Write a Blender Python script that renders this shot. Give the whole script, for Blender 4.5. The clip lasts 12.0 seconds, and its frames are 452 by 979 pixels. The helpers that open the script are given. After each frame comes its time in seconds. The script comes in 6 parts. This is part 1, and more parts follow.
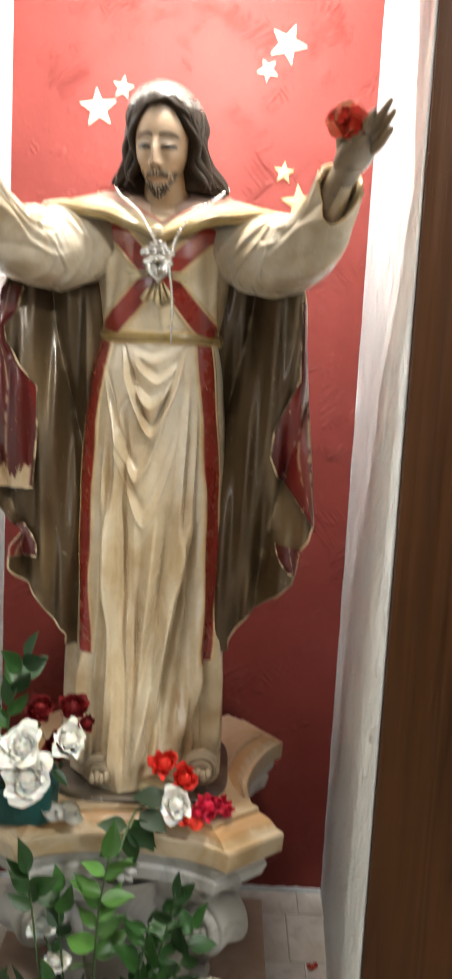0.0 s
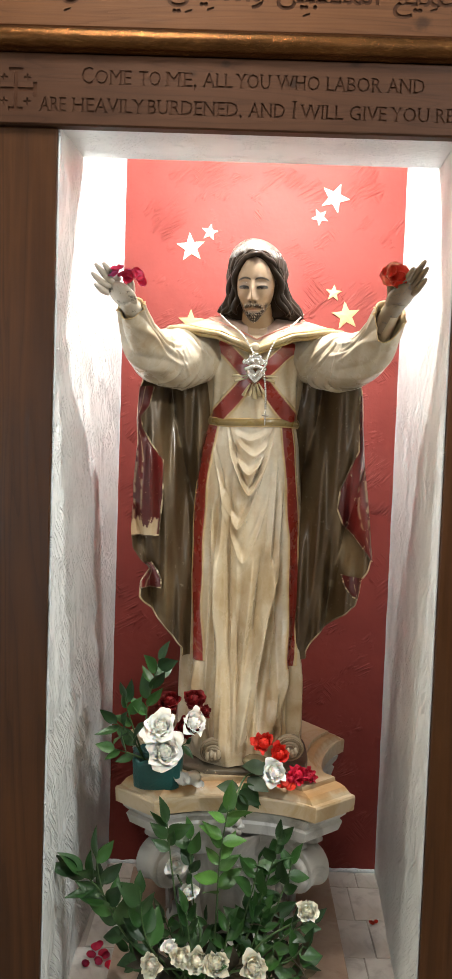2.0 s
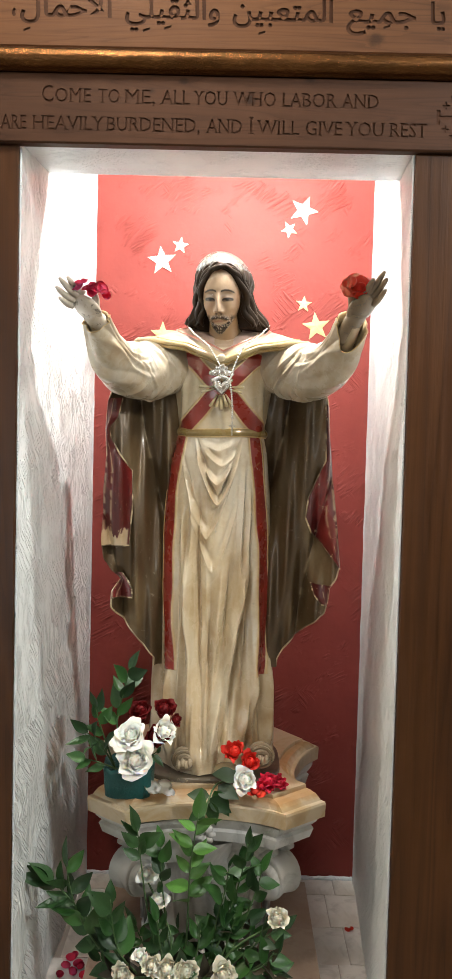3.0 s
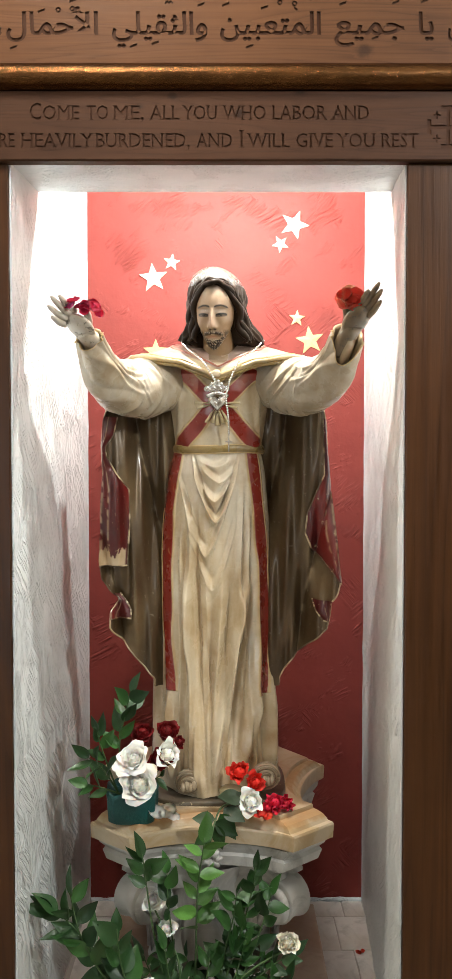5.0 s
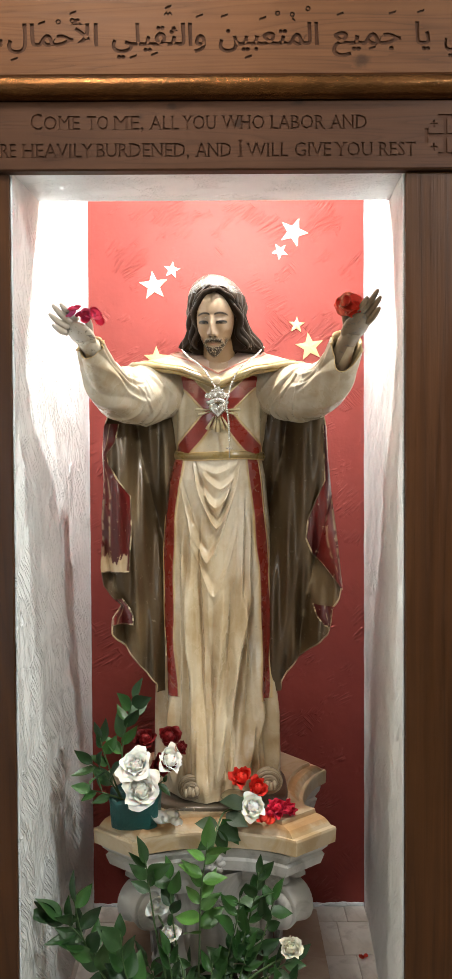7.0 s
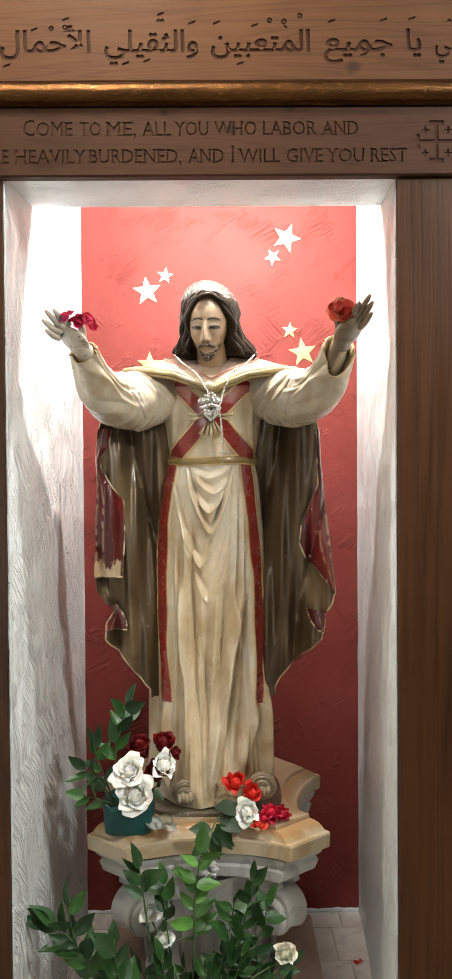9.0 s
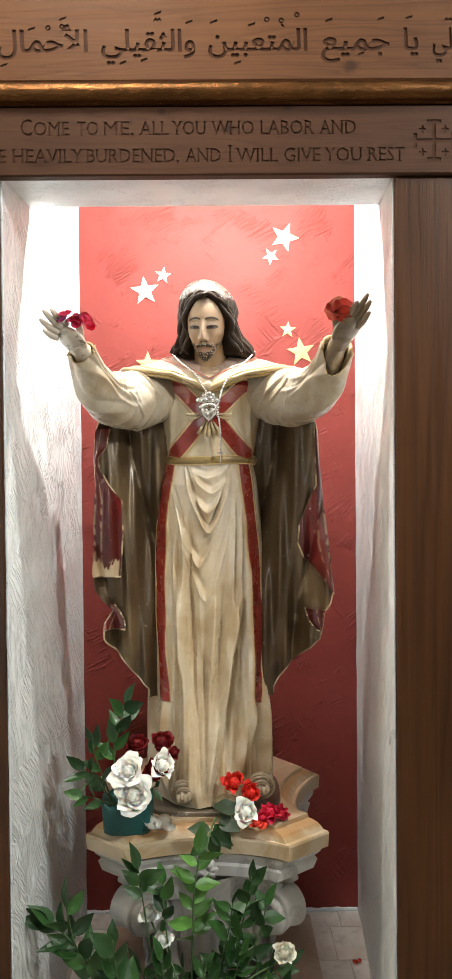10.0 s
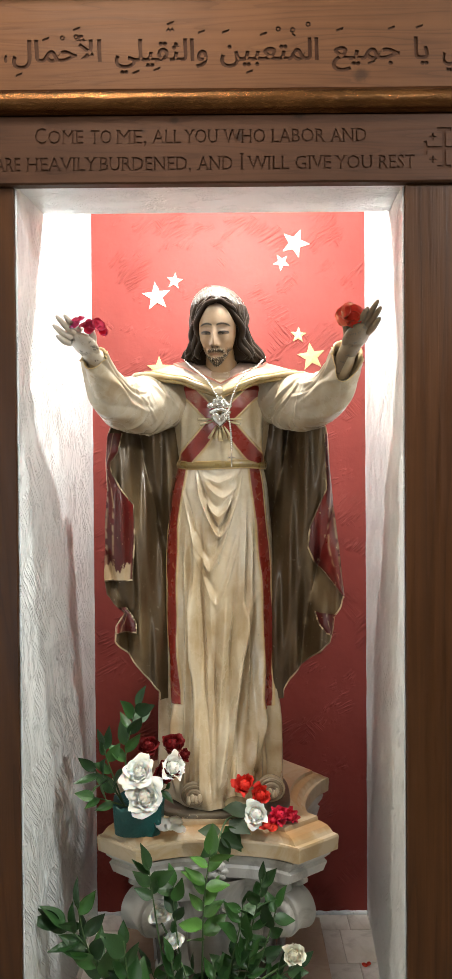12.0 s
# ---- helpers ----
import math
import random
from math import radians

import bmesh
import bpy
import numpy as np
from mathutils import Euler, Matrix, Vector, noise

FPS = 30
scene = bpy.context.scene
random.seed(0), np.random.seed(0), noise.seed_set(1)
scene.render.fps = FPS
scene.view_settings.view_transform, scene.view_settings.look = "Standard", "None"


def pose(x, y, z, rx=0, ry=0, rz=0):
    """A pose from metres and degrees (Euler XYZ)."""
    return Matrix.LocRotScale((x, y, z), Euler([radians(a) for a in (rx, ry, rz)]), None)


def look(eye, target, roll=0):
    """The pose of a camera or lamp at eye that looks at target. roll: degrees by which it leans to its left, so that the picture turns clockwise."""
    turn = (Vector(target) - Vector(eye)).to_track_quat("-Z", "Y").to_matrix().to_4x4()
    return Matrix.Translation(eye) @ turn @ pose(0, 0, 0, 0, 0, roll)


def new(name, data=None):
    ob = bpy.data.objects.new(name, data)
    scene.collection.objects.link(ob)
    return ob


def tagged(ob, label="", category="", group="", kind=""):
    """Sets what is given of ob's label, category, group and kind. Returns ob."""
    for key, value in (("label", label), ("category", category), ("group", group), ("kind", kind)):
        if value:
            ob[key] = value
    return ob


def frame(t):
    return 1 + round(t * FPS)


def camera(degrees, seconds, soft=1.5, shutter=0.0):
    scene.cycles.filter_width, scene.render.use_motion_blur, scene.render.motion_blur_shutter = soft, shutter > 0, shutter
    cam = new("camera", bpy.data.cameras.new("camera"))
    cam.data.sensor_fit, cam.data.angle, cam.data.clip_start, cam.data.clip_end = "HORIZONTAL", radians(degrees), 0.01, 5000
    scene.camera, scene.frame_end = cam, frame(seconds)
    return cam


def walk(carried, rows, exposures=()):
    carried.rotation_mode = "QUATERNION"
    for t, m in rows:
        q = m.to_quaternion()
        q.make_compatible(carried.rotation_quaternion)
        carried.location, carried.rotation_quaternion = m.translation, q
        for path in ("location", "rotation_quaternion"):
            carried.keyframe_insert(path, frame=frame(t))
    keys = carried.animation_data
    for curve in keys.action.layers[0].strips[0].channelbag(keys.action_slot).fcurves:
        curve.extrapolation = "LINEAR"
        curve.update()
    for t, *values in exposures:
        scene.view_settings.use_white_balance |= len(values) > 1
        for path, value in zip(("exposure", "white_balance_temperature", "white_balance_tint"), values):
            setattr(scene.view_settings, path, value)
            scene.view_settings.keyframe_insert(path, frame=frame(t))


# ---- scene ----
cam = camera(28.2, 12.0, 1.0, 0.5)
PATH = [
    (0, (0.109, 0.05, 1.474), (0.11, 2.029, 1.187), 3.0),
    (0.5, (0.085, -0.029, 1.503), (0.065, 1.965, 1.36), 2.7),
    (1, (0.075, -0.227, 1.496), (0.049, 1.768, 1.353), 2.7),
    (1.5, (-0.025, -0.38, 1.494), (-0.048, 1.616, 1.359), 2.3),
    (2, (-0.048, -0.468, 1.485), (-0.071, 1.527, 1.352), 2.0),
    (2.5, (0.001, -0.499, 1.484), (-0.014, 1.497, 1.364), 1.9),
    (3, (0.011, -0.487, 1.485), (-0.001, 1.51, 1.377), 1.4),
    (5, (0.002, -0.463, 1.482), (0.003, 1.536, 1.413), 0.0),
    (5.5, (0.005, -0.467, 1.482), (0.007, 1.532, 1.416), -0.1),
    (6, (0.008, -0.469, 1.482), (0.007, 1.53, 1.417), -0.1),
    (6.5, (0.007, -0.466, 1.484), (0.005, 1.533, 1.421), -0.2),
    (7, (0.002, -0.474, 1.483), (0.001, 1.525, 1.427), -0.3),
    (9, (0.005, -0.476, 1.481), (0.016, 1.524, 1.438), -0.4),
    (9.5, (0.006, -0.476, 1.481), (0.018, 1.523, 1.438), -0.5),
    (10, (0.007, -0.475, 1.481), (0.02, 1.525, 1.437), -0.5),
    (10.5, (0.006, -0.48, 1.481), (0.019, 1.52, 1.439), -0.3),
    (11, (0.003, -0.489, 1.484), (0.009, 1.511, 1.449), -0.1),
    (11.5, (-0.001, -0.49, 1.481), (0.0, 1.51, 1.446), -0.2),
    (12, (0.004, -0.49, 1.482), (-0.004, 1.509, 1.447), -0.4),
]
walk(cam, [(t, look(eye, target, roll)) for t, eye, target, roll in PATH])

from mathutils import geometry

# ---- light ----
world = bpy.data.worlds.new("world")
scene.world = world
world.use_nodes = True
world.node_tree.nodes["Background"].inputs[0].default_value = (0.02, 0.018, 0.016, 1)
world.node_tree.nodes["Background"].inputs[1].default_value = 1.0
scene.view_settings.exposure = 0.0


def area_lamp(name, eye, target, size, power, colour):
    data = bpy.data.lights.new(name, "AREA")
    data.shape, data.size, data.energy, data.color = "DISK", size, power, colour
    ob = new(name, data)
    ob.matrix_world = look(eye, target)
    return ob


# the bulb hidden behind the lintel, the daylight from the window opposite, and three ceiling lamps added out of view
bulb = bpy.data.lights.new("niche_bulb", "POINT")
bulb.energy, bulb.shadow_soft_size, bulb.color = 30.5, 0.010, (1.0, 0.98, 0.93)
new("niche_bulb", bulb).location = (0.02, 1.518, 2.260)
# a second lamp added at the bulb, to throw more light straight down
area_lamp("niche_added_downlight", (0.02, 1.518, 2.240), (0.01, 1.57, 1.0), 0.020, 6.0, (1.0, 0.98, 0.93))
area_lamp("unseen_ceiling_light", (1.50, -0.20, 2.80), (-0.3, 1.6, 0.9), 0.30, 60.0, (0.97, 1.0, 0.98))
area_lamp("unseen_ceiling_light", (-1.90, 0.60, 2.80), (0.0, 1.4, 0.9), 0.30, 22.0, (1.0, 0.84, 0.62))
area_lamp("unseen_ceiling_light", (-0.30, 0.66, 2.80), (0.0, 1.17, 2.15), 0.30, 14.5, (1.0, 0.88, 0.74))
daylight = area_lamp("window_daylight", (-1.70, -2.98, 1.25), (-0.1, 1.5, 1.1), 1.0, 14.0, (0.93, 0.98, 0.97))
daylight.data.shape, daylight.data.size, daylight.data.size_y = "RECTANGLE", 1.16, 1.96


# ---- materials ----
def nodes_of(name):
    m = bpy.data.materials.new(name)
    m.use_nodes = True
    nt = m.node_tree
    return m, nt, nt.nodes["Principled BSDF"]


def add(nt, kind, **values):
    n = nt.nodes.new(kind)
    for k, v in values.items():
        n.inputs[k].default_value = v
    return n


def ramp(nt, source, stops):
    n = nt.nodes.new("ShaderNodeValToRGB")
    e = n.color_ramp.elements
    while len(e) < len(stops):
        e.new(0.5)
    for el, (p, c) in zip(e, stops):
        el.position = p
        el.color = (*c, 1) if len(c) == 3 else c
    nt.links.new(source, n.inputs[0])
    return n


def mapped(nt, scale=(1, 1, 1), turn=(0, 0, 0), kind="Object"):
    c = nt.nodes.new("ShaderNodeTexCoord")
    m = add(nt, "ShaderNodeMapping", Scale=scale, Rotation=[radians(a) for a in turn])
    nt.links.new(c.outputs[kind], m.inputs[0])
    return m.outputs[0]


def slanted(nt, scale, turn):
    """Coordinates turned first and stretched after, for strokes at a slant."""
    c = nt.nodes.new("ShaderNodeTexCoord")
    m = add(nt, "ShaderNodeMapping", Scale=[1 / q for q in scale], Rotation=[radians(a) for a in turn])
    m.vector_type = "TEXTURE"
    nt.links.new(c.outputs["Object"], m.inputs[0])
    return m.outputs[0]


def noise_tex(nt, vec, scale, detail=4.0, rough=0.55, warp=0.0):
    n = add(nt, "ShaderNodeTexNoise", Scale=scale, Detail=detail, Roughness=rough, Distortion=warp)
    nt.links.new(vec, n.inputs["Vector"])
    return n.outputs["Fac"]


def mixed(nt, fac, a, b, blend="MIX"):
    n = nt.nodes.new("ShaderNodeMix")
    n.data_type, n.blend_type = "RGBA", blend
    for key, v in ((0, fac), (6, a), (7, b)):
        if isinstance(v, (int, float)):
            n.inputs[key].default_value = v
        elif isinstance(v, tuple):
            n.inputs[key].default_value = (*v, 1)
        else:
            nt.links.new(v, n.inputs[key])
    return n.outputs[2]


def math_node(nt, op, a, b=0.0):
    n = nt.nodes.new("ShaderNodeMath")
    n.operation = op
    for i, v in enumerate((a, b)):
        if isinstance(v, (int, float)):
            n.inputs[i].default_value = v
        else:
            nt.links.new(v, n.inputs[i])
    return n.outputs[0]


def bump(nt, bsdf, height, strength, distance):
    b = add(nt, "ShaderNodeBump", Strength=strength, Distance=distance)
    nt.links.new(height, b.inputs["Height"])
    nt.links.new(b.outputs[0], bsdf.inputs["Normal"])


def simple(name, colour, rough=0.5, metal=0.0, vary=0.15, scale=30.0, relief=0.2, coat=0.0, depth=0.001):
    m, nt, b = nodes_of(name)
    v = mapped(nt)
    big, fine = noise_tex(nt, v, scale * 0.2), noise_tex(nt, v, scale * 3)
    lo, hi = tuple(c * (1 - vary) for c in colour), tuple(min(1, c * (1 + vary)) for c in colour)
    c1 = ramp(nt, big, [(0.3, lo), (0.7, hi)]).outputs[0]
    c2 = mixed(nt, 0.25, c1, ramp(nt, fine, [(0.3, lo), (0.7, hi)]).outputs[0])
    nt.links.new(c2, b.inputs["Base Color"])
    b.inputs["Roughness"].default_value, b.inputs["Metallic"].default_value = rough, metal
    b.inputs["Coat Weight"].default_value = coat
    if relief:
        bump(nt, b, fine, relief, depth)
    return m


def trowelled(name, stops, rough, strength, across, cover, gloss=0.5, size=210.0, depth=0.004, turns=(42, -38, 14, 68)):
    """Painted plaster with short trowel strokes in changing directions. across: 'x' or 'y', the wall's level axis; cover: how much of it is scored."""
    m, nt, b = nodes_of(name)
    v = mapped(nt)
    strokes = []
    for k, turn in enumerate(turns):
        t = (0, turn, 0) if across == "x" else (turn, 0, 0)
        n = noise_tex(nt, slanted(nt, (size, size, 0.055 * size), t), 1.0, 2.0, 0.5, 0.5)
        strokes.append(ramp(nt, n, [(0.47, (0, 0, 0)), (0.60, (1, 1, 1))]).outputs[0])
    s = strokes[0]
    for k, q in enumerate(strokes[1:]):
        pick = ramp(nt, noise_tex(nt, mapped(nt, (1, 1, 1), (40 * k, 25, 70 * k)), 6.0 + k, 1.0), [(0.50, (0, 0, 0)), (0.53, (1, 1, 1))]).outputs[0]
        s = mixed(nt, pick, s, q)
    amount = ramp(nt, noise_tex(nt, v, 10.0, 3.0, 0.6), [(0.62 - 0.3 * cover, (0.0, 0.0, 0.0)), (0.72 - 0.2 * cover, (1, 1, 1))]).outputs[0]
    s = mixed(nt, 1.0, s, amount, "MULTIPLY")
    lumps = noise_tex(nt, v, 30.0, 4.0)
    h = math_node(nt, "ADD", s, math_node(nt, "MULTIPLY", lumps, 0.35))
    nt.links.new(ramp(nt, noise_tex(nt, v, 6.0, 6.0, 0.65), stops).outputs[0], b.inputs["Base Color"])
    b.inputs["Roughness"].default_value = rough
    b.inputs["Specular IOR Level"].default_value = gloss
    bump(nt, b, h, strength, depth)
    return m


def wood(name, dark, mid, light, along, rough=0.42, knots=(), gloss=0.2, wide=9.0):
    """Stained pine: along is 0 for grain in x, 2 for grain in z."""
    m, nt, b = nodes_of(name)
    s = [wide, wide, wide]
    s[along] = 0.06 * wide
    v = mapped(nt, tuple(s))
    rings = noise_tex(nt, v, 2.2, 2.0, 0.5, 0.9)
    bands = math_node(nt, "FRACT", math_node(nt, "MULTIPLY", rings, 9.0))
    f = [240.0, 240.0, 240.0]
    f[along] = 6.0
    fibre = noise_tex(nt, mapped(nt, tuple(f)), 1.0, 3.0)
    base = ramp(nt, bands, [(0.0, mid), (0.35, light), (0.8, mid), (0.97, dark)]).outputs[0]
    c = mixed(nt, 0.35, base, ramp(nt, fibre, [(0.3, dark), (0.7, light)]).outputs[0])
    c = mixed(nt, 0.55, c, ramp(nt, noise_tex(nt, mapped(nt), 3.0, 4.0), [(0.35, dark), (0.65, mid)]).outputs[0])
    for x, z, r in knots:
        d = nt.nodes.new("ShaderNodeVectorMath")
        d.operation = "DISTANCE"
        flat = nt.nodes.new("ShaderNodeVectorMath")
        flat.operation = "MULTIPLY"
        flat.inputs[1].default_value = (0.75, 0, 1)
        nt.links.new(mapped(nt), flat.inputs[0])
        nt.links.new(flat.outputs[0], d.inputs[0])
        d.inputs[1].default_value = (0.75 * x, 0, z)
        wob = math_node(nt, "ADD", d.outputs["Value"], math_node(nt, "MULTIPLY", math_node(nt, "SUBTRACT", noise_tex(nt, mapped(nt), 90.0), 0.5), r * 1.2))
        k = ramp(nt, wob, [(r * 0.45, (1, 1, 1)), (r, (0, 0, 0))]).outputs[0]
        c = mixed(nt, math_node(nt, "MULTIPLY", k, 0.75), c, tuple(0.35 * q for q in dark))
    nt.links.new(c, b.inputs["Base Color"])
    b.inputs["Roughness"].default_value = rough
    nt.links.new(ramp(nt, fibre, [(0.2, (rough - 0.08,) * 3), (0.8, (rough + 0.15,) * 3)]).outputs[0], b.inputs["Roughness"])
    b.inputs["Specular IOR Level"].default_value = gloss
    bump(nt, b, math_node(nt, "ADD", fibre, math_node(nt, "MULTIPLY", bands, 0.25)), 0.25, 0.0015)
    return m


def statue_paint(name, rough, metal, wear, worn):
    """Old glossy paint over plaster: the colour lies in the mesh's attribute 'paint', chipped and stained by noise."""
    m, nt, b = nodes_of(name)
    a = nt.nodes.new("ShaderNodeAttribute")
    a.attribute_name = "paint"
    v = mapped(nt)
    blotch = noise_tex(nt, v, 16.0, 5.0, 0.6)
    streak = noise_tex(nt, mapped(nt, (26, 26, 5)), 1.0, 5.0, 0.6)
    c = mixed(nt, 1.0, a.outputs["Color"], ramp(nt, blotch, [(0.28, (0.80, 0.70, 0.56)), (0.50, (0.98, 0.95, 0.89)), (0.75, (1.06, 1.05, 1.04))]).outputs[0], "MULTIPLY")
    c = mixed(nt, 1.0, c, ramp(nt, streak, [(0.30, (0.84, 0.74, 0.60)), (0.46, (0.97, 0.93, 0.87)), (0.60, (1.0, 1.0, 1.0))]).outputs[0], "MULTIPLY")
    chip = ramp(nt, noise_tex(nt, v, 75.0, 6.0, 0.7), [(0.66 - wear, (0, 0, 0)), (0.69 - wear, (1, 1, 1))]).outputs[0]
    c = mixed(nt, math_node(nt, "MULTIPLY", chip, 0.8), c, worn)
    nt.links.new(c, b.inputs["Base Color"])
    b.inputs["Metallic"].default_value = metal
    b.inputs["Coat Weight"].default_value, b.inputs["Coat Roughness"].default_value = 0.58, 0.11
    nt.links.new(ramp(nt, blotch, [(0.3, (rough + 0.14,) * 3), (0.7, (rough - 0.05,) * 3)]).outputs[0], b.inputs["Roughness"])
    bump(nt, b, math_node(nt, "ADD", noise_tex(nt, v, 60.0, 5.0), math_node(nt, "MULTIPLY", chip, -0.3)), 0.09, 0.002)
    return m


def leafy(name, dark, light, rough=0.38):
    m, nt, b = nodes_of(name)
    info = nt.nodes.new("ShaderNodeObjectInfo")
    c = ramp(nt, info.outputs["Random"], [(0.0, dark), (0.75, light), (1.0, tuple(1.7 * q for q in light))]).outputs[0]
    c = mixed(nt, 0.35, c, ramp(nt, noise_tex(nt, mapped(nt), 40.0), [(0.3, dark), (0.7, light)]).outputs[0])
    nt.links.new(c, b.inputs["Base Color"])
    b.inputs["Roughness"].default_value = rough
    b.inputs["Subsurface Weight"].default_value = 0.0
    b.inputs["Transmission Weight"].default_value = 0.0
    bump(nt, b, noise_tex(nt, mapped(nt), 220.0), 0.12, 0.001)
    return m


def petal_mat(name, dark, light, rough=0.6):
    m, nt, b = nodes_of(name)
    info = nt.nodes.new("ShaderNodeObjectInfo")
    c = ramp(nt, info.outputs["Random"], [(0.0, dark), (1.0, light)]).outputs[0]
    c = mixed(nt, 0.3, c, ramp(nt, noise_tex(nt, mapped(nt), 60.0), [(0.3, dark), (0.7, light)]).outputs[0])
    nt.links.new(c, b.inputs["Base Color"])
    b.inputs["Roughness"].default_value = rough
    b.inputs["Specular IOR Level"].default_value = 0.25
    b.inputs["Subsurface Weight"].default_value = 0.6
    b.inputs["Subsurface Radius"].default_value = (0.16, 0.12, 0.09)
    bump(nt, b, noise_tex(nt, mapped(nt), 160.0), 0.15, 0.001)
    return m


def marble(name, light, vein, stain, rough=0.35):
    m, nt, b = nodes_of(name)
    v = mapped(nt)
    n = noise_tex(nt, v, 9.0, 8.0, 0.62, 1.4)
    c = ramp(nt, n, [(0.38, vein), (0.5, light), (0.62, light), (0.8, vein)]).outputs[0]
    c = mixed(nt, ramp(nt, noise_tex(nt, v, 5.0, 5.0, 0.6), [(0.48, (0, 0, 0)), (0.7, (0.8, 0.8, 0.8))]).outputs[0], c, stain)
    nt.links.new(c, b.inputs["Base Color"])
    b.inputs["Roughness"].default_value = rough
    bump(nt, b, noise_tex(nt, v, 70.0, 5.0), 0.18, 0.002)
    return m


WHITE_PLASTER = trowelled("white_plaster", [(0.3, (0.74, 0.785, 0.78)), (0.7, (0.81, 0.855, 0.85))], 0.34, 1.0, "y", 1.0, 0.35, 165.0, 0.0060, (30, -26, 12, 50))
RED_PLASTER = trowelled("red_plaster", [(0.3, (0.181, 0.0315, 0.0255)), (0.7, (0.221, 0.0405, 0.0325))], 0.62, 0.75, "x", 0.34, 0.2, 165.0, 0.005, (50, -42, 40, 62))
LINTEL_PLASTER = trowelled("lintel_plaster", [(0.3, (0.59, 0.645, 0.685)), (0.7, (0.67, 0.725, 0.765))], 0.45, 0.8, "x", 0.6, 0.5, 150.0, 0.006)
ROOM_PLASTER = simple("room_plaster", (0.62, 0.57, 0.50), 0.8, vary=0.06)
CEILING_PAINT = simple("ceiling_paint", (0.75, 0.72, 0.68), 0.8, vary=0.04)
ROOM_STONE = simple("room_stone", (0.34, 0.29, 0.24), 0.35, vary=0.15, scale=12)
WOOD_UP = wood("jamb_wood", (0.026, 0.0088, 0.0022), (0.055, 0.0195, 0.0050), (0.100, 0.0385, 0.0100), 2, 0.38, (), 0.3, 4.2)
WOOD_LOW = wood("verse_wood", (0.030, 0.0115, 0.0052), (0.059, 0.0250, 0.0118), (0.083, 0.0370, 0.0180), 0, 0.55, ((-0.093, 2.128, 0.007), (0.027, 2.098, 0.010), (-0.150, 2.109, 0.005), (0.135, 2.136, 0.009)))
WOOD_HIGH = wood("arabic_wood", (0.052, 0.0205, 0.0078), (0.102, 0.0430, 0.0165), (0.138, 0.0620, 0.0245), 0, 0.55, ((0.250, 2.208, 0.014),))
CARVED = simple("carved_wood", (0.052, 0.0225, 0.0116), 0.6, vary=0.3, scale=60)
CARVED.node_tree.nodes["Principled BSDF"].inputs["Specular IOR Level"].default_value = 0.12
GOLD_LEAF = simple("gilded_moulding", (0.112, 0.050, 0.0165), 0.24, 0.9, 0.4, 60, 0.9, depth=0.002)
_nt = GOLD_LEAF.node_tree
_b = _nt.nodes["Principled BSDF"]
_was = _b.inputs["Base Color"].links[0].from_socket
_rub = ramp(_nt, noise_tex(_nt, mapped(_nt, (60, 240, 240)), 1.0, 4.0, 0.7), [(0.55, (0, 0, 0)), (0.68, (1, 1, 1))]).outputs[0]
_nt.links.new(mixed(_nt, math_node(_nt, "MULTIPLY", _rub, 0.45), _was, (0.36, 0.19, 0.065)), _b.inputs["Base Color"])
STAR_GOLD = simple("star_gold", (0.54, 0.38, 0.18), 0.42, 0.25, 0.2, 90, 0.4)
STAR_PALE = simple("star_pale", (0.80, 0.72, 0.54), 0.42, 0.15, 0.12, 80, 0.3)
FLOOR_MARBLE = marble("floor_marble", (0.66, 0.64, 0.61), (0.50, 0.48, 0.46), (0.52, 0.47, 0.41))
GROUT = simple("grout", (0.42, 0.39, 0.36), 0.85)
CAPITAL_MARBLE = marble("capital_marble", (0.58, 0.575, 0.555), (0.40, 0.395, 0.38), (0.44, 0.40, 0.34), 0.40)
ABACUS_MARBLE = marble("abacus_marble", (0.55, 0.445, 0.305), (0.48, 0.35, 0.195), (0.40, 0.24, 0.105), 0.30)
_nt = ABACUS_MARBLE.node_tree
_b = _nt.nodes["Principled BSDF"]
_sep = _nt.nodes.new("ShaderNodeSeparateXYZ")
_nt.links.new(mapped(_nt), _sep.inputs[0])
_rim = ramp(_nt, math_node(_nt, "ADD", _sep.outputs[2], math_node(_nt, "MULTIPLY", math_node(_nt, "SUBTRACT", noise_tex(_nt, mapped(_nt), 40.0, 4.0), 0.5), 0.02)), [(0.700, (0, 0, 0)), (0.708, (1, 1, 1)), (0.716, (1, 1, 1)), (0.724, (0.15, 0.15, 0.15))]).outputs[0]
_was = _b.inputs["Base Color"].links[0].from_socket
_nt.links.new(mixed(_nt, math_node(_nt, "MULTIPLY", _rim, 0.75), _was, (0.42, 0.22, 0.075)), _b.inputs["Base Color"])
SLAB_MARBLE = marble("slab_marble", (0.43, 0.33, 0.26), (0.35, 0.26, 0.20), (0.31, 0.21, 0.145), 0.4)
PAINT_GLOSS = statue_paint("statue_gloss", 0.24, 0.0, 0.0, (0.52, 0.46, 0.36))
PAINT_WORN = statue_paint("statue_worn", 0.32, 0.0, 0.02, (0.58, 0.46, 0.28))
PAINT_SKIN = statue_paint("statue_skin", 0.40, 0.0, -0.02, (0.42, 0.34, 0.24))
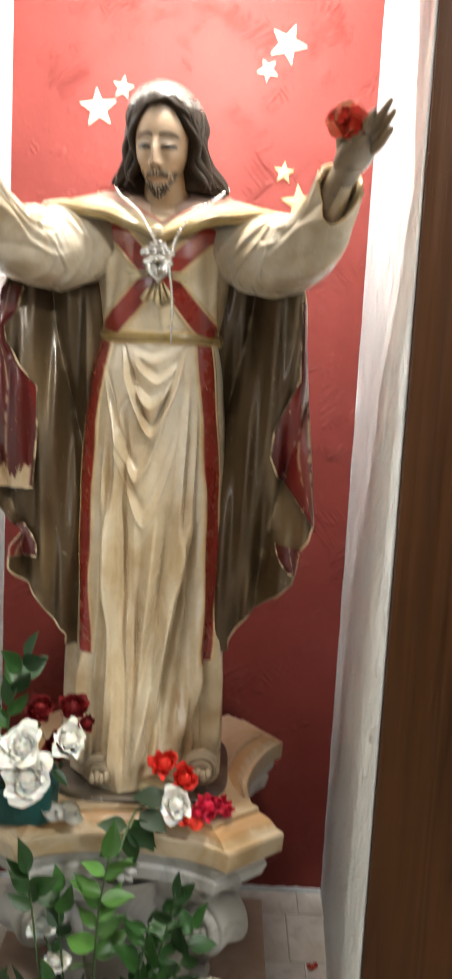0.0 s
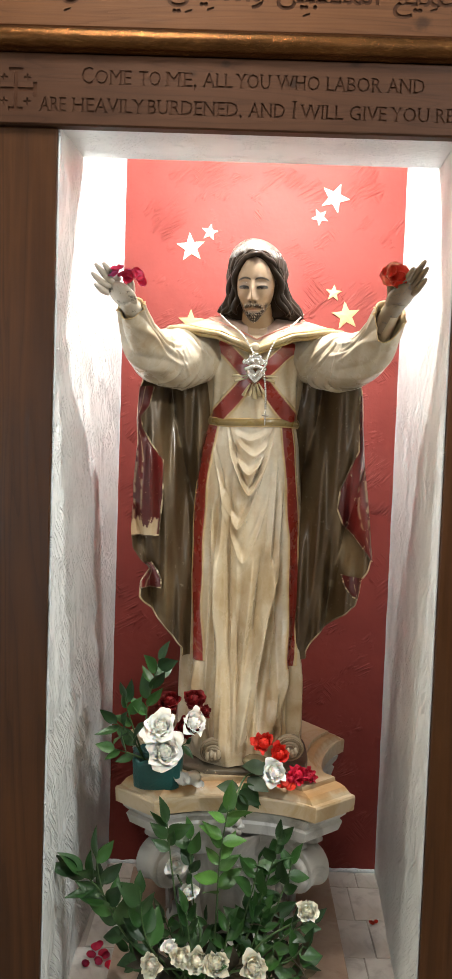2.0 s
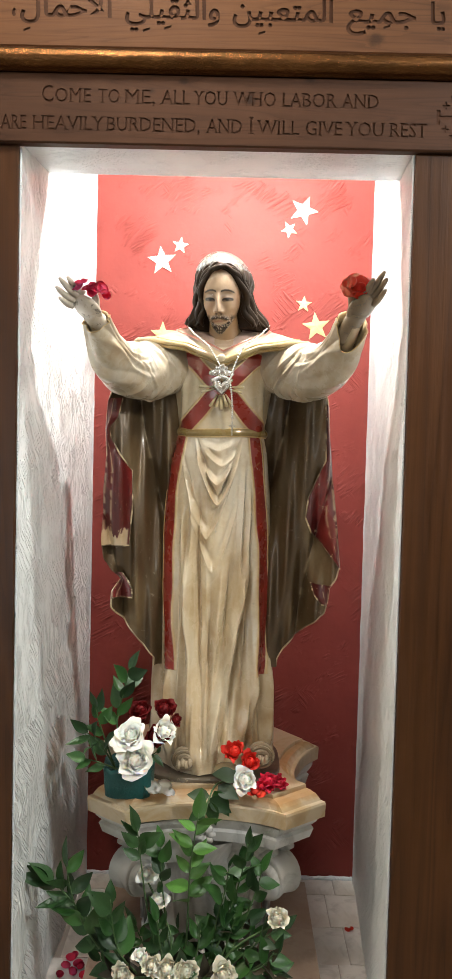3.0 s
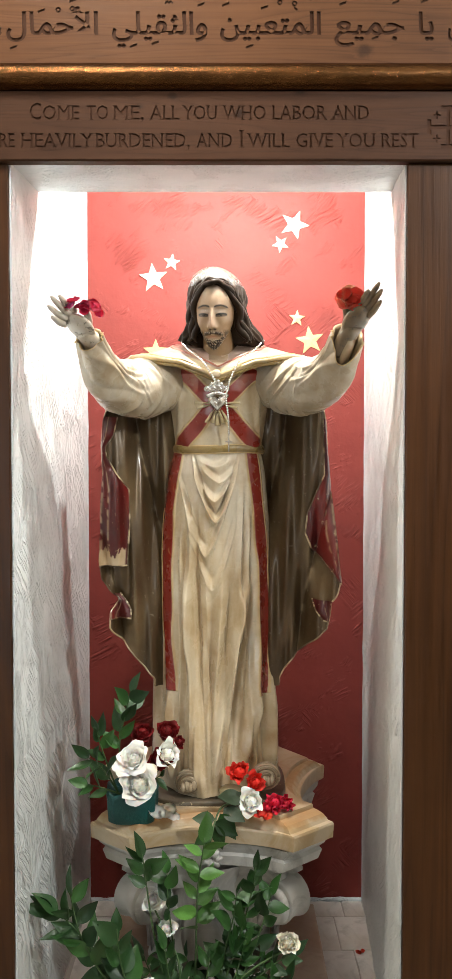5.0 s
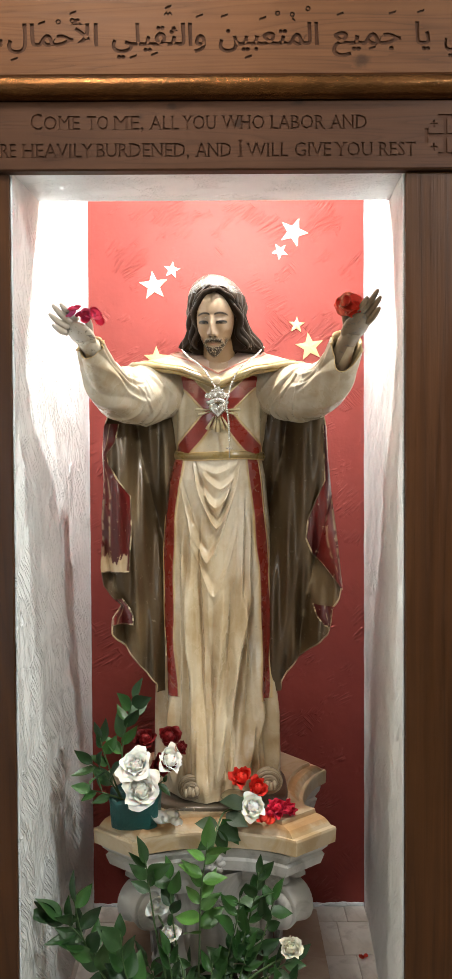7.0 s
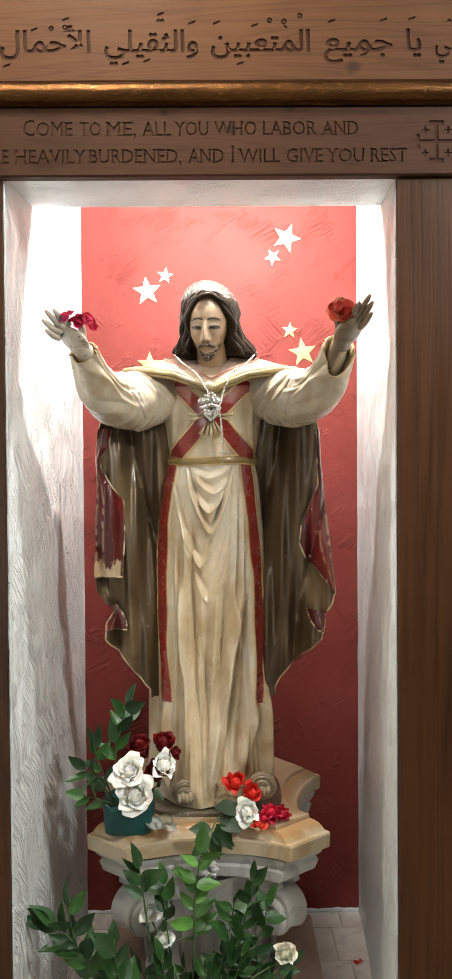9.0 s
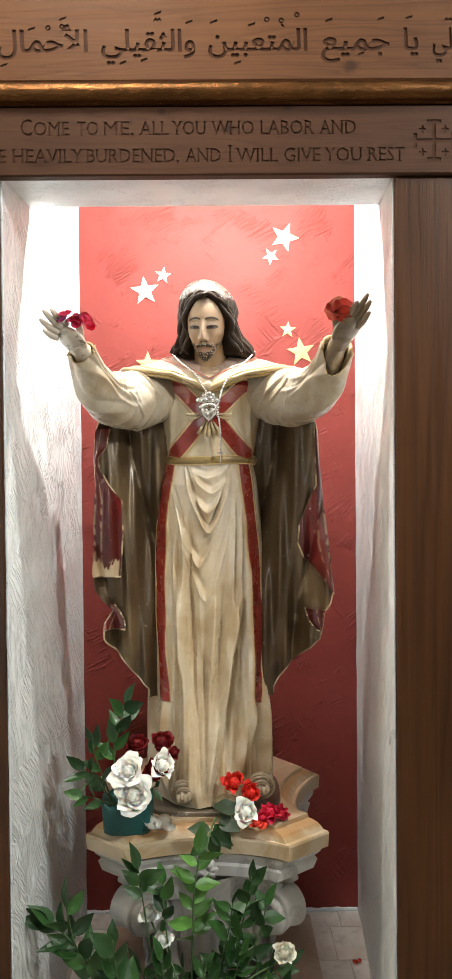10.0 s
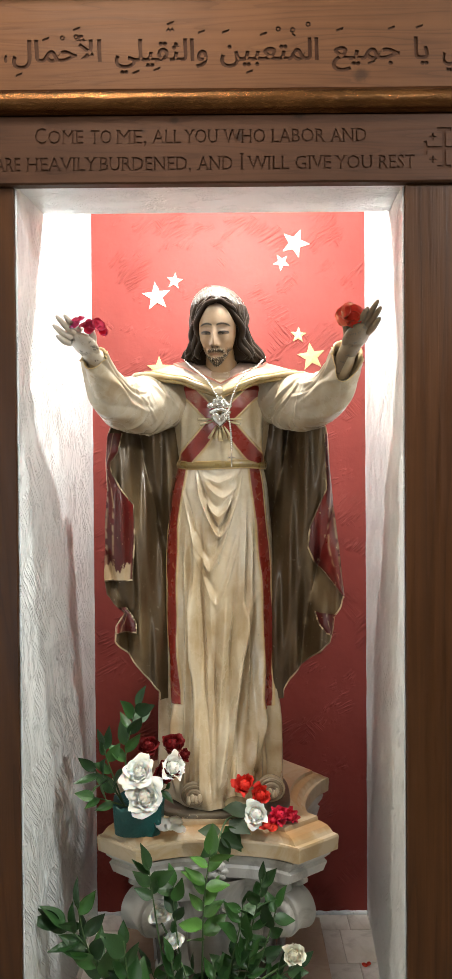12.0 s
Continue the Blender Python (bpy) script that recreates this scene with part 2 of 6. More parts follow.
PAINT_SKIN.node_tree.nodes["Principled BSDF"].inputs["Coat Weight"].default_value = 0.08
PAINT_SKIN.node_tree.nodes["Principled BSDF"].inputs["Specular IOR Level"].default_value = 0.35
PAINT_HAIR = statue_paint("statue_hair", 0.40, 0.0, -0.1, (0.1, 0.1, 0.1))
PAINT_HAIR.node_tree.nodes["Principled BSDF"].inputs["Coat Weight"].default_value = 0.08
PAINT_HAIR.node_tree.nodes["Principled BSDF"].inputs["Specular IOR Level"].default_value = 0.09
PAINT_CHIPPED = statue_paint("statue_chipped", 0.30, 0.0, 0.085, (0.09, 0.075, 0.06))
PAINT_METAL = statue_paint("statue_bronze", 0.38, 0.3, 0.025, (0.24, 0.20, 0.14))
PAINT_METAL.node_tree.nodes["Principled BSDF"].inputs["Coat Weight"].default_value = 0.5
PAINT_METAL.node_tree.nodes["Principled BSDF"].inputs["Coat Roughness"].default_value = 0.17
SILVER = simple("silver", (0.80, 0.79, 0.76), 0.22, 1.0, 0.08, 80, 0.2)
LEAF = leafy("leaf", (0.006, 0.026, 0.008), (0.030, 0.098, 0.018), 0.42)
# yellower green for the central sprig, with the bulb's light put into the colour
LEAF_BRIGHT = leafy("bright_leaf", (0.022, 0.075, 0.012), (0.070, 0.180, 0.030), 0.42)
LEAF_DRY = leafy("old_leaf", (0.014, 0.030, 0.012), (0.036, 0.062, 0.026), 0.55)
LEAF_DEAD = leafy("dead_leaf", (0.016, 0.013, 0.007), (0.045, 0.036, 0.018), 0.6)
STEM = simple("stem", (0.05, 0.10, 0.03), 0.5)
WHITE_PETAL = petal_mat("white_petal", (0.84, 0.82, 0.74), (0.90, 0.89, 0.85))
CREAM_PETAL = petal_mat("cream_petal", (0.68, 0.65, 0.50), (0.84, 0.81, 0.70))
DEEP_RED_PETAL = petal_mat("deep_red_petal", (0.100, 0.003, 0.004), (0.215, 0.008, 0.009))
SCARLET_PETAL = petal_mat("scarlet_petal", (0.58, 0.018, 0.012), (0.76, 0.045, 0.025))
CRIMSON_PETAL = petal_mat("crimson_petal", (0.50, 0.010, 0.035), (0.66, 0.022, 0.070))
TEAL_FOAM = simple("teal_foil", (0.004, 0.070, 0.066), 0.42, vary=0.3, scale=60, relief=0.6, depth=0.003)
DARK_POT = simple("dark_pot", (0.03, 0.028, 0.025), 0.6)
LAMP_SHELL = simple("lamp_shell", (0.7, 0.7, 0.7), 0.4, 0.6)


def glowing(name, colour, power):
    m, nt, b = nodes_of(name)
    b.inputs["Emission Color"].default_value = (*colour, 1)
    b.inputs["Emission Strength"].default_value = power
    return m


LAMP_GLOW = glowing("lamp_glow", (1.0, 0.97, 0.90), 8.0)
SKY_GLOW = glowing("sky_glow", (0.80, 0.90, 1.0), 1.6)


# ---- building helpers ----
def finish(name, bm, material, smooth=False):
    me = bpy.data.meshes.new(name)
    bmesh.ops.recalc_face_normals(bm, faces=bm.faces)
    bm.to_mesh(me)
    bm.free()
    for m in (material if isinstance(material, (list, tuple)) else [material]):
        me.materials.append(m)
    if smooth:
        me.polygons.foreach_set("use_smooth", [True] * len(me.polygons))
    return me


def thing(name, at=(0, 0, 0), **tags):
    ob = new(name)
    ob.location = at
    ob.empty_display_size = 0.05
    return tagged(ob, **tags)


def hang(ob, parent):
    ob.parent = parent
    if parent.type == "EMPTY":
        ob.matrix_parent_inverse = Matrix.Translation(parent.location).inverted()
    return ob


def part(name, bm, material, parent, label="", smooth=False):
    ob = new(name, finish(name, bm, material, smooth))
    return tagged(hang(ob, parent), label=label)


def solid(name, bm, material, smooth=False, **tags):
    return tagged(new(name, finish(name, bm, material, smooth)), **tags)


def box(x0, x1, y0, y1, z0, z1, bevel=0.0, bm=None):
    b = bmesh.new()
    bmesh.ops.create_cube(b, size=1.0, matrix=Matrix.LocRotScale(((x0 + x1) / 2, (y0 + y1) / 2, (z0 + z1) / 2), None, (x1 - x0, y1 - y0, z1 - z0)))
    if bevel:
        bmesh.ops.bevel(b, geom=b.edges[:], offset=bevel, segments=2, affect="EDGES", profile=0.6)
    if bm is None:
        return b
    me = bpy.data.meshes.new("t")
    b.to_mesh(me)
    b.free()
    bm.from_mesh(me)
    bpy.data.meshes.remove(me)
    return bm


def sheet(bm, rows, wrap=False, index=0):
    """Quads over rows of points."""
    vs = [[bm.verts.new(p) for p in r] for r in rows]
    n = len(rows[0])
    for a, b in zip(vs, vs[1:]):
        for i in range(n if wrap else n - 1):
            j = (i + 1) % n
            f = bm.faces.new((a[i], a[j], b[j], b[i]))
            f.material_index = index
            f.smooth = True
    return vs


def spline(points, n):
    """n places along a smooth line through the points."""
    p = np.array(points, float)
    q = np.vstack([2 * p[0] - p[1], p, 2 * p[-1] - p[-2]])
    out = []
    for s in np.linspace(0, len(p) - 1 - 1e-9, n):
        i, t = int(s), s - int(s)
        a, b, c, d = q[i:i + 4]
        out.append(0.5 * (2 * b + (c - a) * t + (2 * a - 5 * b + 4 * c - d) * t * t + (3 * b - a - 3 * c + d) * t ** 3))
    return np.array(out)


def tube_rows(points, radii, sides=10, flat=1.0, up=(0, 0, 1)):
    """Rings round a line; flat squeezes them along the second axis. Both ends are closed to a point."""
    p = np.array(points, float)
    r = np.array(radii, float) if np.ndim(radii) else np.full(len(p), radii)
    tang = np.gradient(p, axis=0)
    tang /= np.linalg.norm(tang, axis=1)[:, None] + 1e-12
    u = np.cross(tang[0], up)
    if np.linalg.norm(u) < 1e-3:
        u = np.cross(tang[0], (1, 0.2, 0))
    rows = []
    ang = np.linspace(0, 2 * np.pi, sides, endpoint=False)
    for i in range(len(p)):
        u = u - tang[i] * (u @ tang[i])
        u /= np.linalg.norm(u)
        v = np.cross(tang[i], u)
        rows.append(p[i] + r[i] * (np.cos(ang)[:, None] * u + flat * np.sin(ang)[:, None] * v))
    rows = [np.repeat(p[:1], sides, 0)] + rows + [np.repeat(p[-1:], sides, 0)]
    return rows


def tube(bm, points, radii, sides=8, flat=1.0, index=0):
    return sheet(bm, tube_rows(points, radii, sides, flat), True, index)


def ease(a, b, x):
    t = np.clip((np.asarray(x, float) - a) / (b - a), 0, 1)
    return t * t * (3 - 2 * t)


# ---- structure ----
FLOOR_Z, TOP_Z = 0.254, 2.46


def wall_sheet(name, a, b, z0, z1, out, material, relief, seed, label):
    """A plastered wall from plan point a to b, its face slightly uneven, 6 cm thick away from the niche."""
    n, k = max(6, int(math.dist(a, b) / 0.014)), int((z1 - z0) / 0.02)
    bm = bmesh.new()
    rows = []
    for z in np.linspace(z0, z1, k):
        row = []
        for t in np.linspace(0, 1, n):
            x, y = a[0] + (b[0] - a[0]) * t, a[1] + (b[1] - a[1]) * t
            h = relief * noise.noise(Vector((x * 9 + seed, y * 9, z * 7))) + 0.5 * relief * noise.noise(Vector((x * 26, y * 26 + seed, z * 22)))
            e = min(1.0, 8 * t, 8 * (1 - t))
            row.append((x + out[0] * h * e, y + out[1] * h * e, z))
        rows.append(row)
    vs = sheet(bm, rows)
    back = [[bm.verts.new((p[0] + 0.06 * out[0], p[1] + 0.06 * out[1], z)) for p in (a, b)] for z in (z0, z1)]
    c = (vs[0][0], vs[0][-1], vs[-1][-1], vs[-1][0])
    d = (back[0][0], back[0][1], back[1][1], back[1][0])
    bm.faces.new(d)
    for side, i, j in ((vs[0], 0, 1), ([r[-1] for r in vs], 1, 2), (vs[-1][::-1], 2, 3), ([r[0] for r in vs][::-1], 3, 0)):
        bm.faces.new([*side, d[j], d[i]])
    return solid(name, bm, material, True, label=label, category="wall", kind="structure")


wall_sheet("wall_north", (-0.440, 2.0), (0.445, 2.0), FLOOR_Z - 0.02, TOP_Z, (0, 1), RED_PLASTER, 0.0012, 3.0, "red painted plaster back wall of the niche with trowel marks")
wall_sheet("wall_west", (-0.391, 1.19), (-0.374, 2.0), FLOOR_Z - 0.02, TOP_Z, (-1, 0), WHITE_PLASTER, 0.0035, 11.0, "white rough-trowelled plaster side wall of the niche")
wall_sheet("wall_east", (0.331, 1.19), (0.381, 2.0), FLOOR_Z - 0.02, TOP_Z, (1, 0), WHITE_PLASTER, 0.0035, 23.0, "white rough-trowelled plaster side wall of the niche")
bm = box(-0.396, 0.352, 1.1905, 1.43, 2.021, TOP_Z, 0.004)
for v in bm.verts:
    if v.co.z < 2.1:
        v.co.z += 0.014 * (v.co.y - 1.1905) / 0.24
solid("lintel", bm, LINTEL_PLASTER, label="white plaster lintel over the niche opening", category="lintel", kind="structure")
solid("niche_ceiling", box(-0.46, 0.46, 1.1905, 2.06, TOP_Z, TOP_Z + 0.05), CEILING_PAINT, label="white plaster top of the niche", category="ceiling", kind="structure")
solid("niche_floor", box(-0.46, 0.46, 1.1905, 2.06, 0.10, FLOOR_Z - 0.004), GROUT, label="grey mortar bed under marble tiles in the niche", category="floor", kind="structure")
# the room in front of the niche
solid("floor", box(-2.6, 2.6, -3.0, 1.19, -0.06, 0.0), ROOM_STONE, label="brown stone floor of the room", category="floor", kind="structure")
solid("ceiling", box(-2.6, 2.6, -3.0, 1.25, 2.9, 2.96), CEILING_PAINT, label="plain pale ceiling of the room", category="ceiling", kind="structure")
for x0, x1, z0, z1 in ((-2.6, -2.3, 0.0, 2.9), (-1.1, 2.6, 0.0, 2.9), (-2.3, -1.1, 0.0, 0.25), (-2.3, -1.1, 2.25, 2.9)):
    solid("wall_south", box(x0, x1, -3.10, -3.0, z0, z1), ROOM_PLASTER, label="plain plaster wall of the room", category="wall", kind="structure")
window = thing("window_1", (-1.7, -3.05, 0.25), label="tall plain window that lets in daylight", category="window", kind="structure")
for x0, x1, z0, z1 in ((-2.3, -2.25, 0.25, 2.25), (-1.15, -1.1, 0.25, 2.25), (-2.25, -1.15, 0.25, 0.30), (-2.25, -1.15, 2.20, 2.25), (-1.725, -1.675, 0.30, 2.20)):
    part("window_frame", box(x0, x1, -3.08, -3.03, z0, z1, 0.004), CEILING_PAINT, window)
solid("backdrop", box(-3.2, 0.4, -4.05, -4.0, -0.5, 3.4), SKY_GLOW, label="bright overcast daylight outside the window", category="sky", kind="structure")
solid("wall_room_west", box(-2.66, -2.6, -3.0, 1.25, 0.0, 2.9), ROOM_PLASTER, label="plain plaster wall of the room", category="wall", kind="structure")
solid("wall_room_east", box(2.6, 2.66, -3.0, 1.25, 0.0, 2.9), ROOM_PLASTER, label="plain plaster wall of the room", category="wall", kind="structure")
solid("wall_front_west", box(-2.6, -0.458, 1.19, 1.25, 0.0, 2.9), ROOM_PLASTER, label="plain plaster wall beside the niche", category="wall", kind="structure")
solid("wall_front_east", box(0.448, 2.6, 1.19, 1.25, 0.0, 2.9), ROOM_PLASTER, label="plain plaster wall beside the niche", category="wall", kind="structure")
solid("wall_front_above", box(-0.462, 0.462, 1.15, 1.1895, 2.36, 2.9), ROOM_PLASTER, label="plain plaster wall above the niche", category="wall", kind="structure")
solid("wall_front_below", box(-0.390, 0.330, 1.15, 1.1895, 0.0, 0.24), ROOM_PLASTER, label="plain plaster wall below the niche", category="wall", kind="structure")

# wooden casing round the opening
for name, x0, x1 in (("trim_west", -0.640, -0.3905), ("trim_east", 0.3305, 0.585)):
    solid(name, box(x0, x1, 1.177, 1.1895, 0.0, 2.0125, 0.002), WOOD_UP, label="dark brown stained wooden jamb board beside the niche", category="trim", kind="structure")


FEET = {"A": "both", "H": "both", "I": "both", "M": "both", "N": "first", "R": "both", "T": "both", "Y": "both"}
HEADS = {"H": "both", "I": "both", "M": "both", "N": "both", "V": "both", "W": "both", "Y": "both", "U": "both"}


def serifs(body, points, faces):
    """Short cross strokes at the ends of the stems of Roman capitals: boxes (x0, x1, z0, z1)."""
    group = list(range(len(points)))

    def root(i):
        while group[i] != i:
            i = group[i]
        return i

    for f in faces:
        for k in f[1:]:
            group[root(k)] = root(f[0])
    islands = {}
    for i, p in enumerate(points):
        islands.setdefault(root(i), []).append(p)
    out = []
    for c, isle in zip([c for c in body if c.isalpha()], sorted((q for q in islands.values() if max(p[1] for p in q) > 0.4), key=lambda q: min(p[0] for p in q))):
        x0, low, high = min(p[0] for p in isle), min(p[1] for p in isle), max(p[1] for p in isle)
        if c in "BDELR":
            out += [(x0 - 0.06, x0 + 0.06, low, low + 0.035), (x0 - 0.06, x0 + 0.06, high - 0.035, high)]
        for which, level, z0 in ((FEET.get(c), low, low), (HEADS.get(c), high, high - 0.035)):
            if not which:
                continue
            xs = sorted(p[0] for p in isle if abs(p[1] - level) < 0.03)
            ends = [[xs[0]]]
            for x in xs[1:]:
                if x - ends[-1][-1] > 0.16:
                    ends.append([])
                ends[-1].append(x)
            for e in ends[:1] if which == "first" else ends:
                out.append((e[0] - 0.055, e[-1] + 0.055, z0, z0 + 0.035))
    return out


def letters(body, x0, x1, z0, height, weight=0.0, serifed=False):
    """Flat letters in x and z that fill x0..x1, with capitals of that height: points and faces."""
    c = bpy.data.curves.new("letters", "FONT")
    c.body, c.resolution_u, c.offset = body, 2, weight
    ob = new("letters", c)
    bpy.context.view_layer.update()
    me = bpy.data.meshes.new_from_object(ob.evaluated_get(bpy.context.evaluated_depsgraph_get()))
    bpy.data.objects.remove(ob)
    bpy.data.curves.remove(c)
    flat = [(v.co.x, v.co.y) for v in me.vertices]
    faces = [list(p.vertices) for p in me.polygons]
    bpy.data.meshes.remove(me)
    a, b = min(p[0] for p in flat), max(p[0] for p in flat)
    if serifed:
        for l, r, low, high in serifs(body, list(flat), list(faces)):
            n = len(flat)
            flat += [(l, low), (r, low), (r, high), (l, high)]
            faces.append([n, n + 1, n + 2, n + 3])
    return [(x0 + (x - a) / (b - a) * (x1 - x0), z0 + z * height / 0.70) for x, z in flat], faces


def bar(x0, x1, z0, z1):
    return [(x0, z0), (x1, z0), (x1, z1), (x0, z1)], [[0, 1, 2, 3]]


def carved_board(name, x0, x1, y0, y1, z0, z1, material, cuts, deep=0.0022, **tags):
    """A board whose face at y0 is cut deep along the flat shapes in cuts, with upright walls round each cut."""
    e = 0.003
    pts = [Vector((x0 + e, z0 + e)), Vector((x1 - e, z0 + e)), Vector((x1 - e, z1 - e)), Vector((x0 + e, z1 - e))]
    lines, tris = [(0, 1), (1, 2), (2, 3), (3, 0)], []
    for p, f in cuts:
        n = len(pts)
        pts += [Vector(q) for q in p]
        for q in f:
            lines += [(n + a, n + b) for a, b in zip(q, [*q[1:], q[0]])]
            tris += [(p[q[0]], p[q[k]], p[q[k + 1]]) for k in range(1, len(q) - 1)]
    vs, _, fs, _, _, _ = geometry.delaunay_2d_cdt(pts, lines, [], 0, 1e-6)
    A, B, C = (np.array(t) for t in zip(*tris))
    origin = []
    for f in fs:
        m = np.mean([vs[k] for k in f], axis=0)
        s1, s2, s3 = ((Q[:, 0] - P[:, 0]) * (m[1] - P[:, 1]) - (Q[:, 1] - P[:, 1]) * (m[0] - P[:, 0]) for P, Q in ((A, B), (B, C), (C, A)))
        origin.append(bool((((s1 >= 0) & (s2 >= 0) & (s3 >= 0)) | ((s1 <= 0) & (s2 <= 0) & (s3 <= 0))).any()))
    bm = bmesh.new()
    top, low, edges = {}, {}, {}

    def vert(store, k, y):
        if k not in store:
            store[k] = bm.verts.new((vs[k].x, y, vs[k].y))
        return store[k]

    for f, cut in zip(fs, origin):
        face = bm.faces.new([vert(low if cut else top, k, y0 + (deep if cut else 0)) for k in f])
        face.material_index = int(cut)
        for a, b in zip(f, [*f[1:], f[0]]):
            edges.setdefault(frozenset((a, b)), []).append(cut)
    for pair, sides in edges.items():
        if len(sides) == 2 and sides[0] != sides[1]:
            a, b = pair
            face = bm.faces.new((vert(top, a, y0), vert(top, b, y0), vert(low, b, y0 + deep), vert(low, a, y0 + deep)))
            face.material_index = 1
    rim = [vert(top, k, y0) for k in range(4)]
    mid = [bm.verts.new((x, y0 + e, z)) for x, z in ((x0, z0), (x1, z0), (x1, z1), (x0, z1))]
    back = [bm.verts.new((x, y1, z)) for x, z in ((x0, z0), (x1, z0), (x1, z1), (x0, z1))]
    for i in range(4):
        k = (i + 1) % 4
        bm.faces.new((rim[i], rim[k], mid[k], mid[i]))
        bm.faces.new((mid[i], mid[k], back[k], back[i]))
    bm.faces.new(back)
    return solid(name, bm, [material, CARVED], **tags)


def crosses(x, z, h):
    """A cross with end bars and four little crosses between its arms."""
    w, e = 0.0035, 0.013
    out = [bar(x - w, x + w, z - h, z + h), bar(x - h, x + h, z - w, z + w)]
    for s in (-1, 1):
        a, b = sorted((x + s * (h - 2 * w), x + s * h))
        out.append(bar(a, b, z - e, z + e))
        a, b = sorted((z + s * (h - 2 * w), z + s * h))
        out.append(bar(x - e, x + e, a, b))
        for t in (-1, 1):
            u, v = x + s * h * 0.55, z + t * h * 0.55
            out += [bar(u - 0.0015, u + 0.0015, v - 0.0065, v + 0.0065), bar(u - 0.0065, u + 0.0065, v - 0.0015, v + 0.0015)]
    return out


FACE = 1.165


def along(v):
    return (v - 362) * 0.001132 + 0.008


VERSE = [("C", 48, 66, 1, 1.18), ("OME", 69, 126, 1, 1), ("TO", 138, 172, 1, 1), ("ME,", 181, 228, 1, 1), ("ALL", 238, 284, 1, 1), ("YOU", 290, 343, 1, 1),
         ("WHO", 353, 420, 1, 1), ("LABOR", 431, 516, 1, 1), ("AND", 525, 583, 1, 1),
         ("ARE", -17, 24, 0, 1), ("HEAVILY", 35, 147, 0, 1), ("BURDENED,", 153, 300, 0, 1), ("AND", 311, 367, 0, 1), ("I", 380.3, 383.7, 0, 1.22),
         ("WILL", 392, 458, 0, 1), ("GIVE", 468, 526, 0, 1), ("YOU", 533, 592, 0, 1), ("REST", 603, 661, 0, 1)]
cuts = [letters(w, along(a), along(b), 2.0865 if line else 2.0375, 0.0255 * k, 0.0, True) for w, a, b, line, k in VERSE]
cuts += crosses(0.400, 2.074, 0.0375) + crosses(-0.464, 2.074, 0.0375)
carved_board("verse_board", -0.66, 0.60, FACE, 1.1895, 2.0140, 2.138, WOOD_LOW, cuts, 0.0026,
             label="brown wooden beam carved with an English verse and crosses", category="sign board")
ARABIC = [("\uFEDD\uFE8E\uFEE4\uFEA3\uFEF7\uFE8D", 12, 157), ("\uFEF2\uFEE0\uFEF4\uFED8\uFE9C\uFEDF\uFE8D\uFEED", 178, 328),
          ("\uFEE6\uFEF4\uFE92\uFECC\uFE98\uFEE4\uFEDF\uFE8D", 348, 507), ("\uFECA\uFEF4\uFEE4\uFE9F", 528, 638), ("\uFE8E\uFEF3", 660, 684), ("\uFEF2\uFEDF\uFE87", 706, 750), ("\u060C", -1, 5)]
cuts = [letters(w, along(a), along(b), 2.2365, 0.038, 0.022) for w, a, b in ARABIC]
# vowel signs above and below the words: slanting strokes, small rings and small double hooks
def stroke(x, z, half, rise):
    return [(x - half, z), (x + half, z + rise), (x + half, z + rise + 0.0042), (x - half, z + 0.0042)], [[0, 1, 2, 3]]


def ring(x, z, r):
    pts = [(x + k * math.cos(a), z + k * math.sin(a)) for k in (r, 0.45 * r) for a in np.linspace(0, 2 * math.pi, 10, endpoint=False)]
    return pts, [[i, (i + 1) % 10, 10 + (i + 1) % 10, 10 + i] for i in range(10)]


for x, z in ((23, 2.209), (67, 2.273), (117, 2.291), (212, 2.212), (246, 2.217), (268, 2.300), (318, 2.284), (357, 2.284), (395, 2.211), (418, 2.279), (541, 2.286), (592, 2.226), (624, 2.288), (669, 2.290)):
    cuts.append(stroke(along(x), z, 0.0062, 0.0045))
for x, z in ((94, 2.279), (442, 2.292), (490, 2.300), (465, 2.290), (116, 2.281)):
    cuts.append(ring(along(x), z, 0.0050))
for x, z in ((267, 2.288), (731, 2.286)):
    for k in range(2):
        cuts.append(stroke(along(x) - 0.0038 + 0.0066 * k, z, 0.0024, 0.0050))
        cuts.append(stroke(along(x) - 0.0006 + 0.0066 * k, z + 0.0050, 0.0022, -0.0050))
cuts.append(stroke(along(467), 2.281, 0.0030, -0.0040))
carved_board("arabic_board", -0.66, 0.60, FACE, 1.1895, 2.183, 2.352, WOOD_HIGH, cuts, 0.0032,
             label="brown wooden beam carved with an Arabic verse", category="sign board")


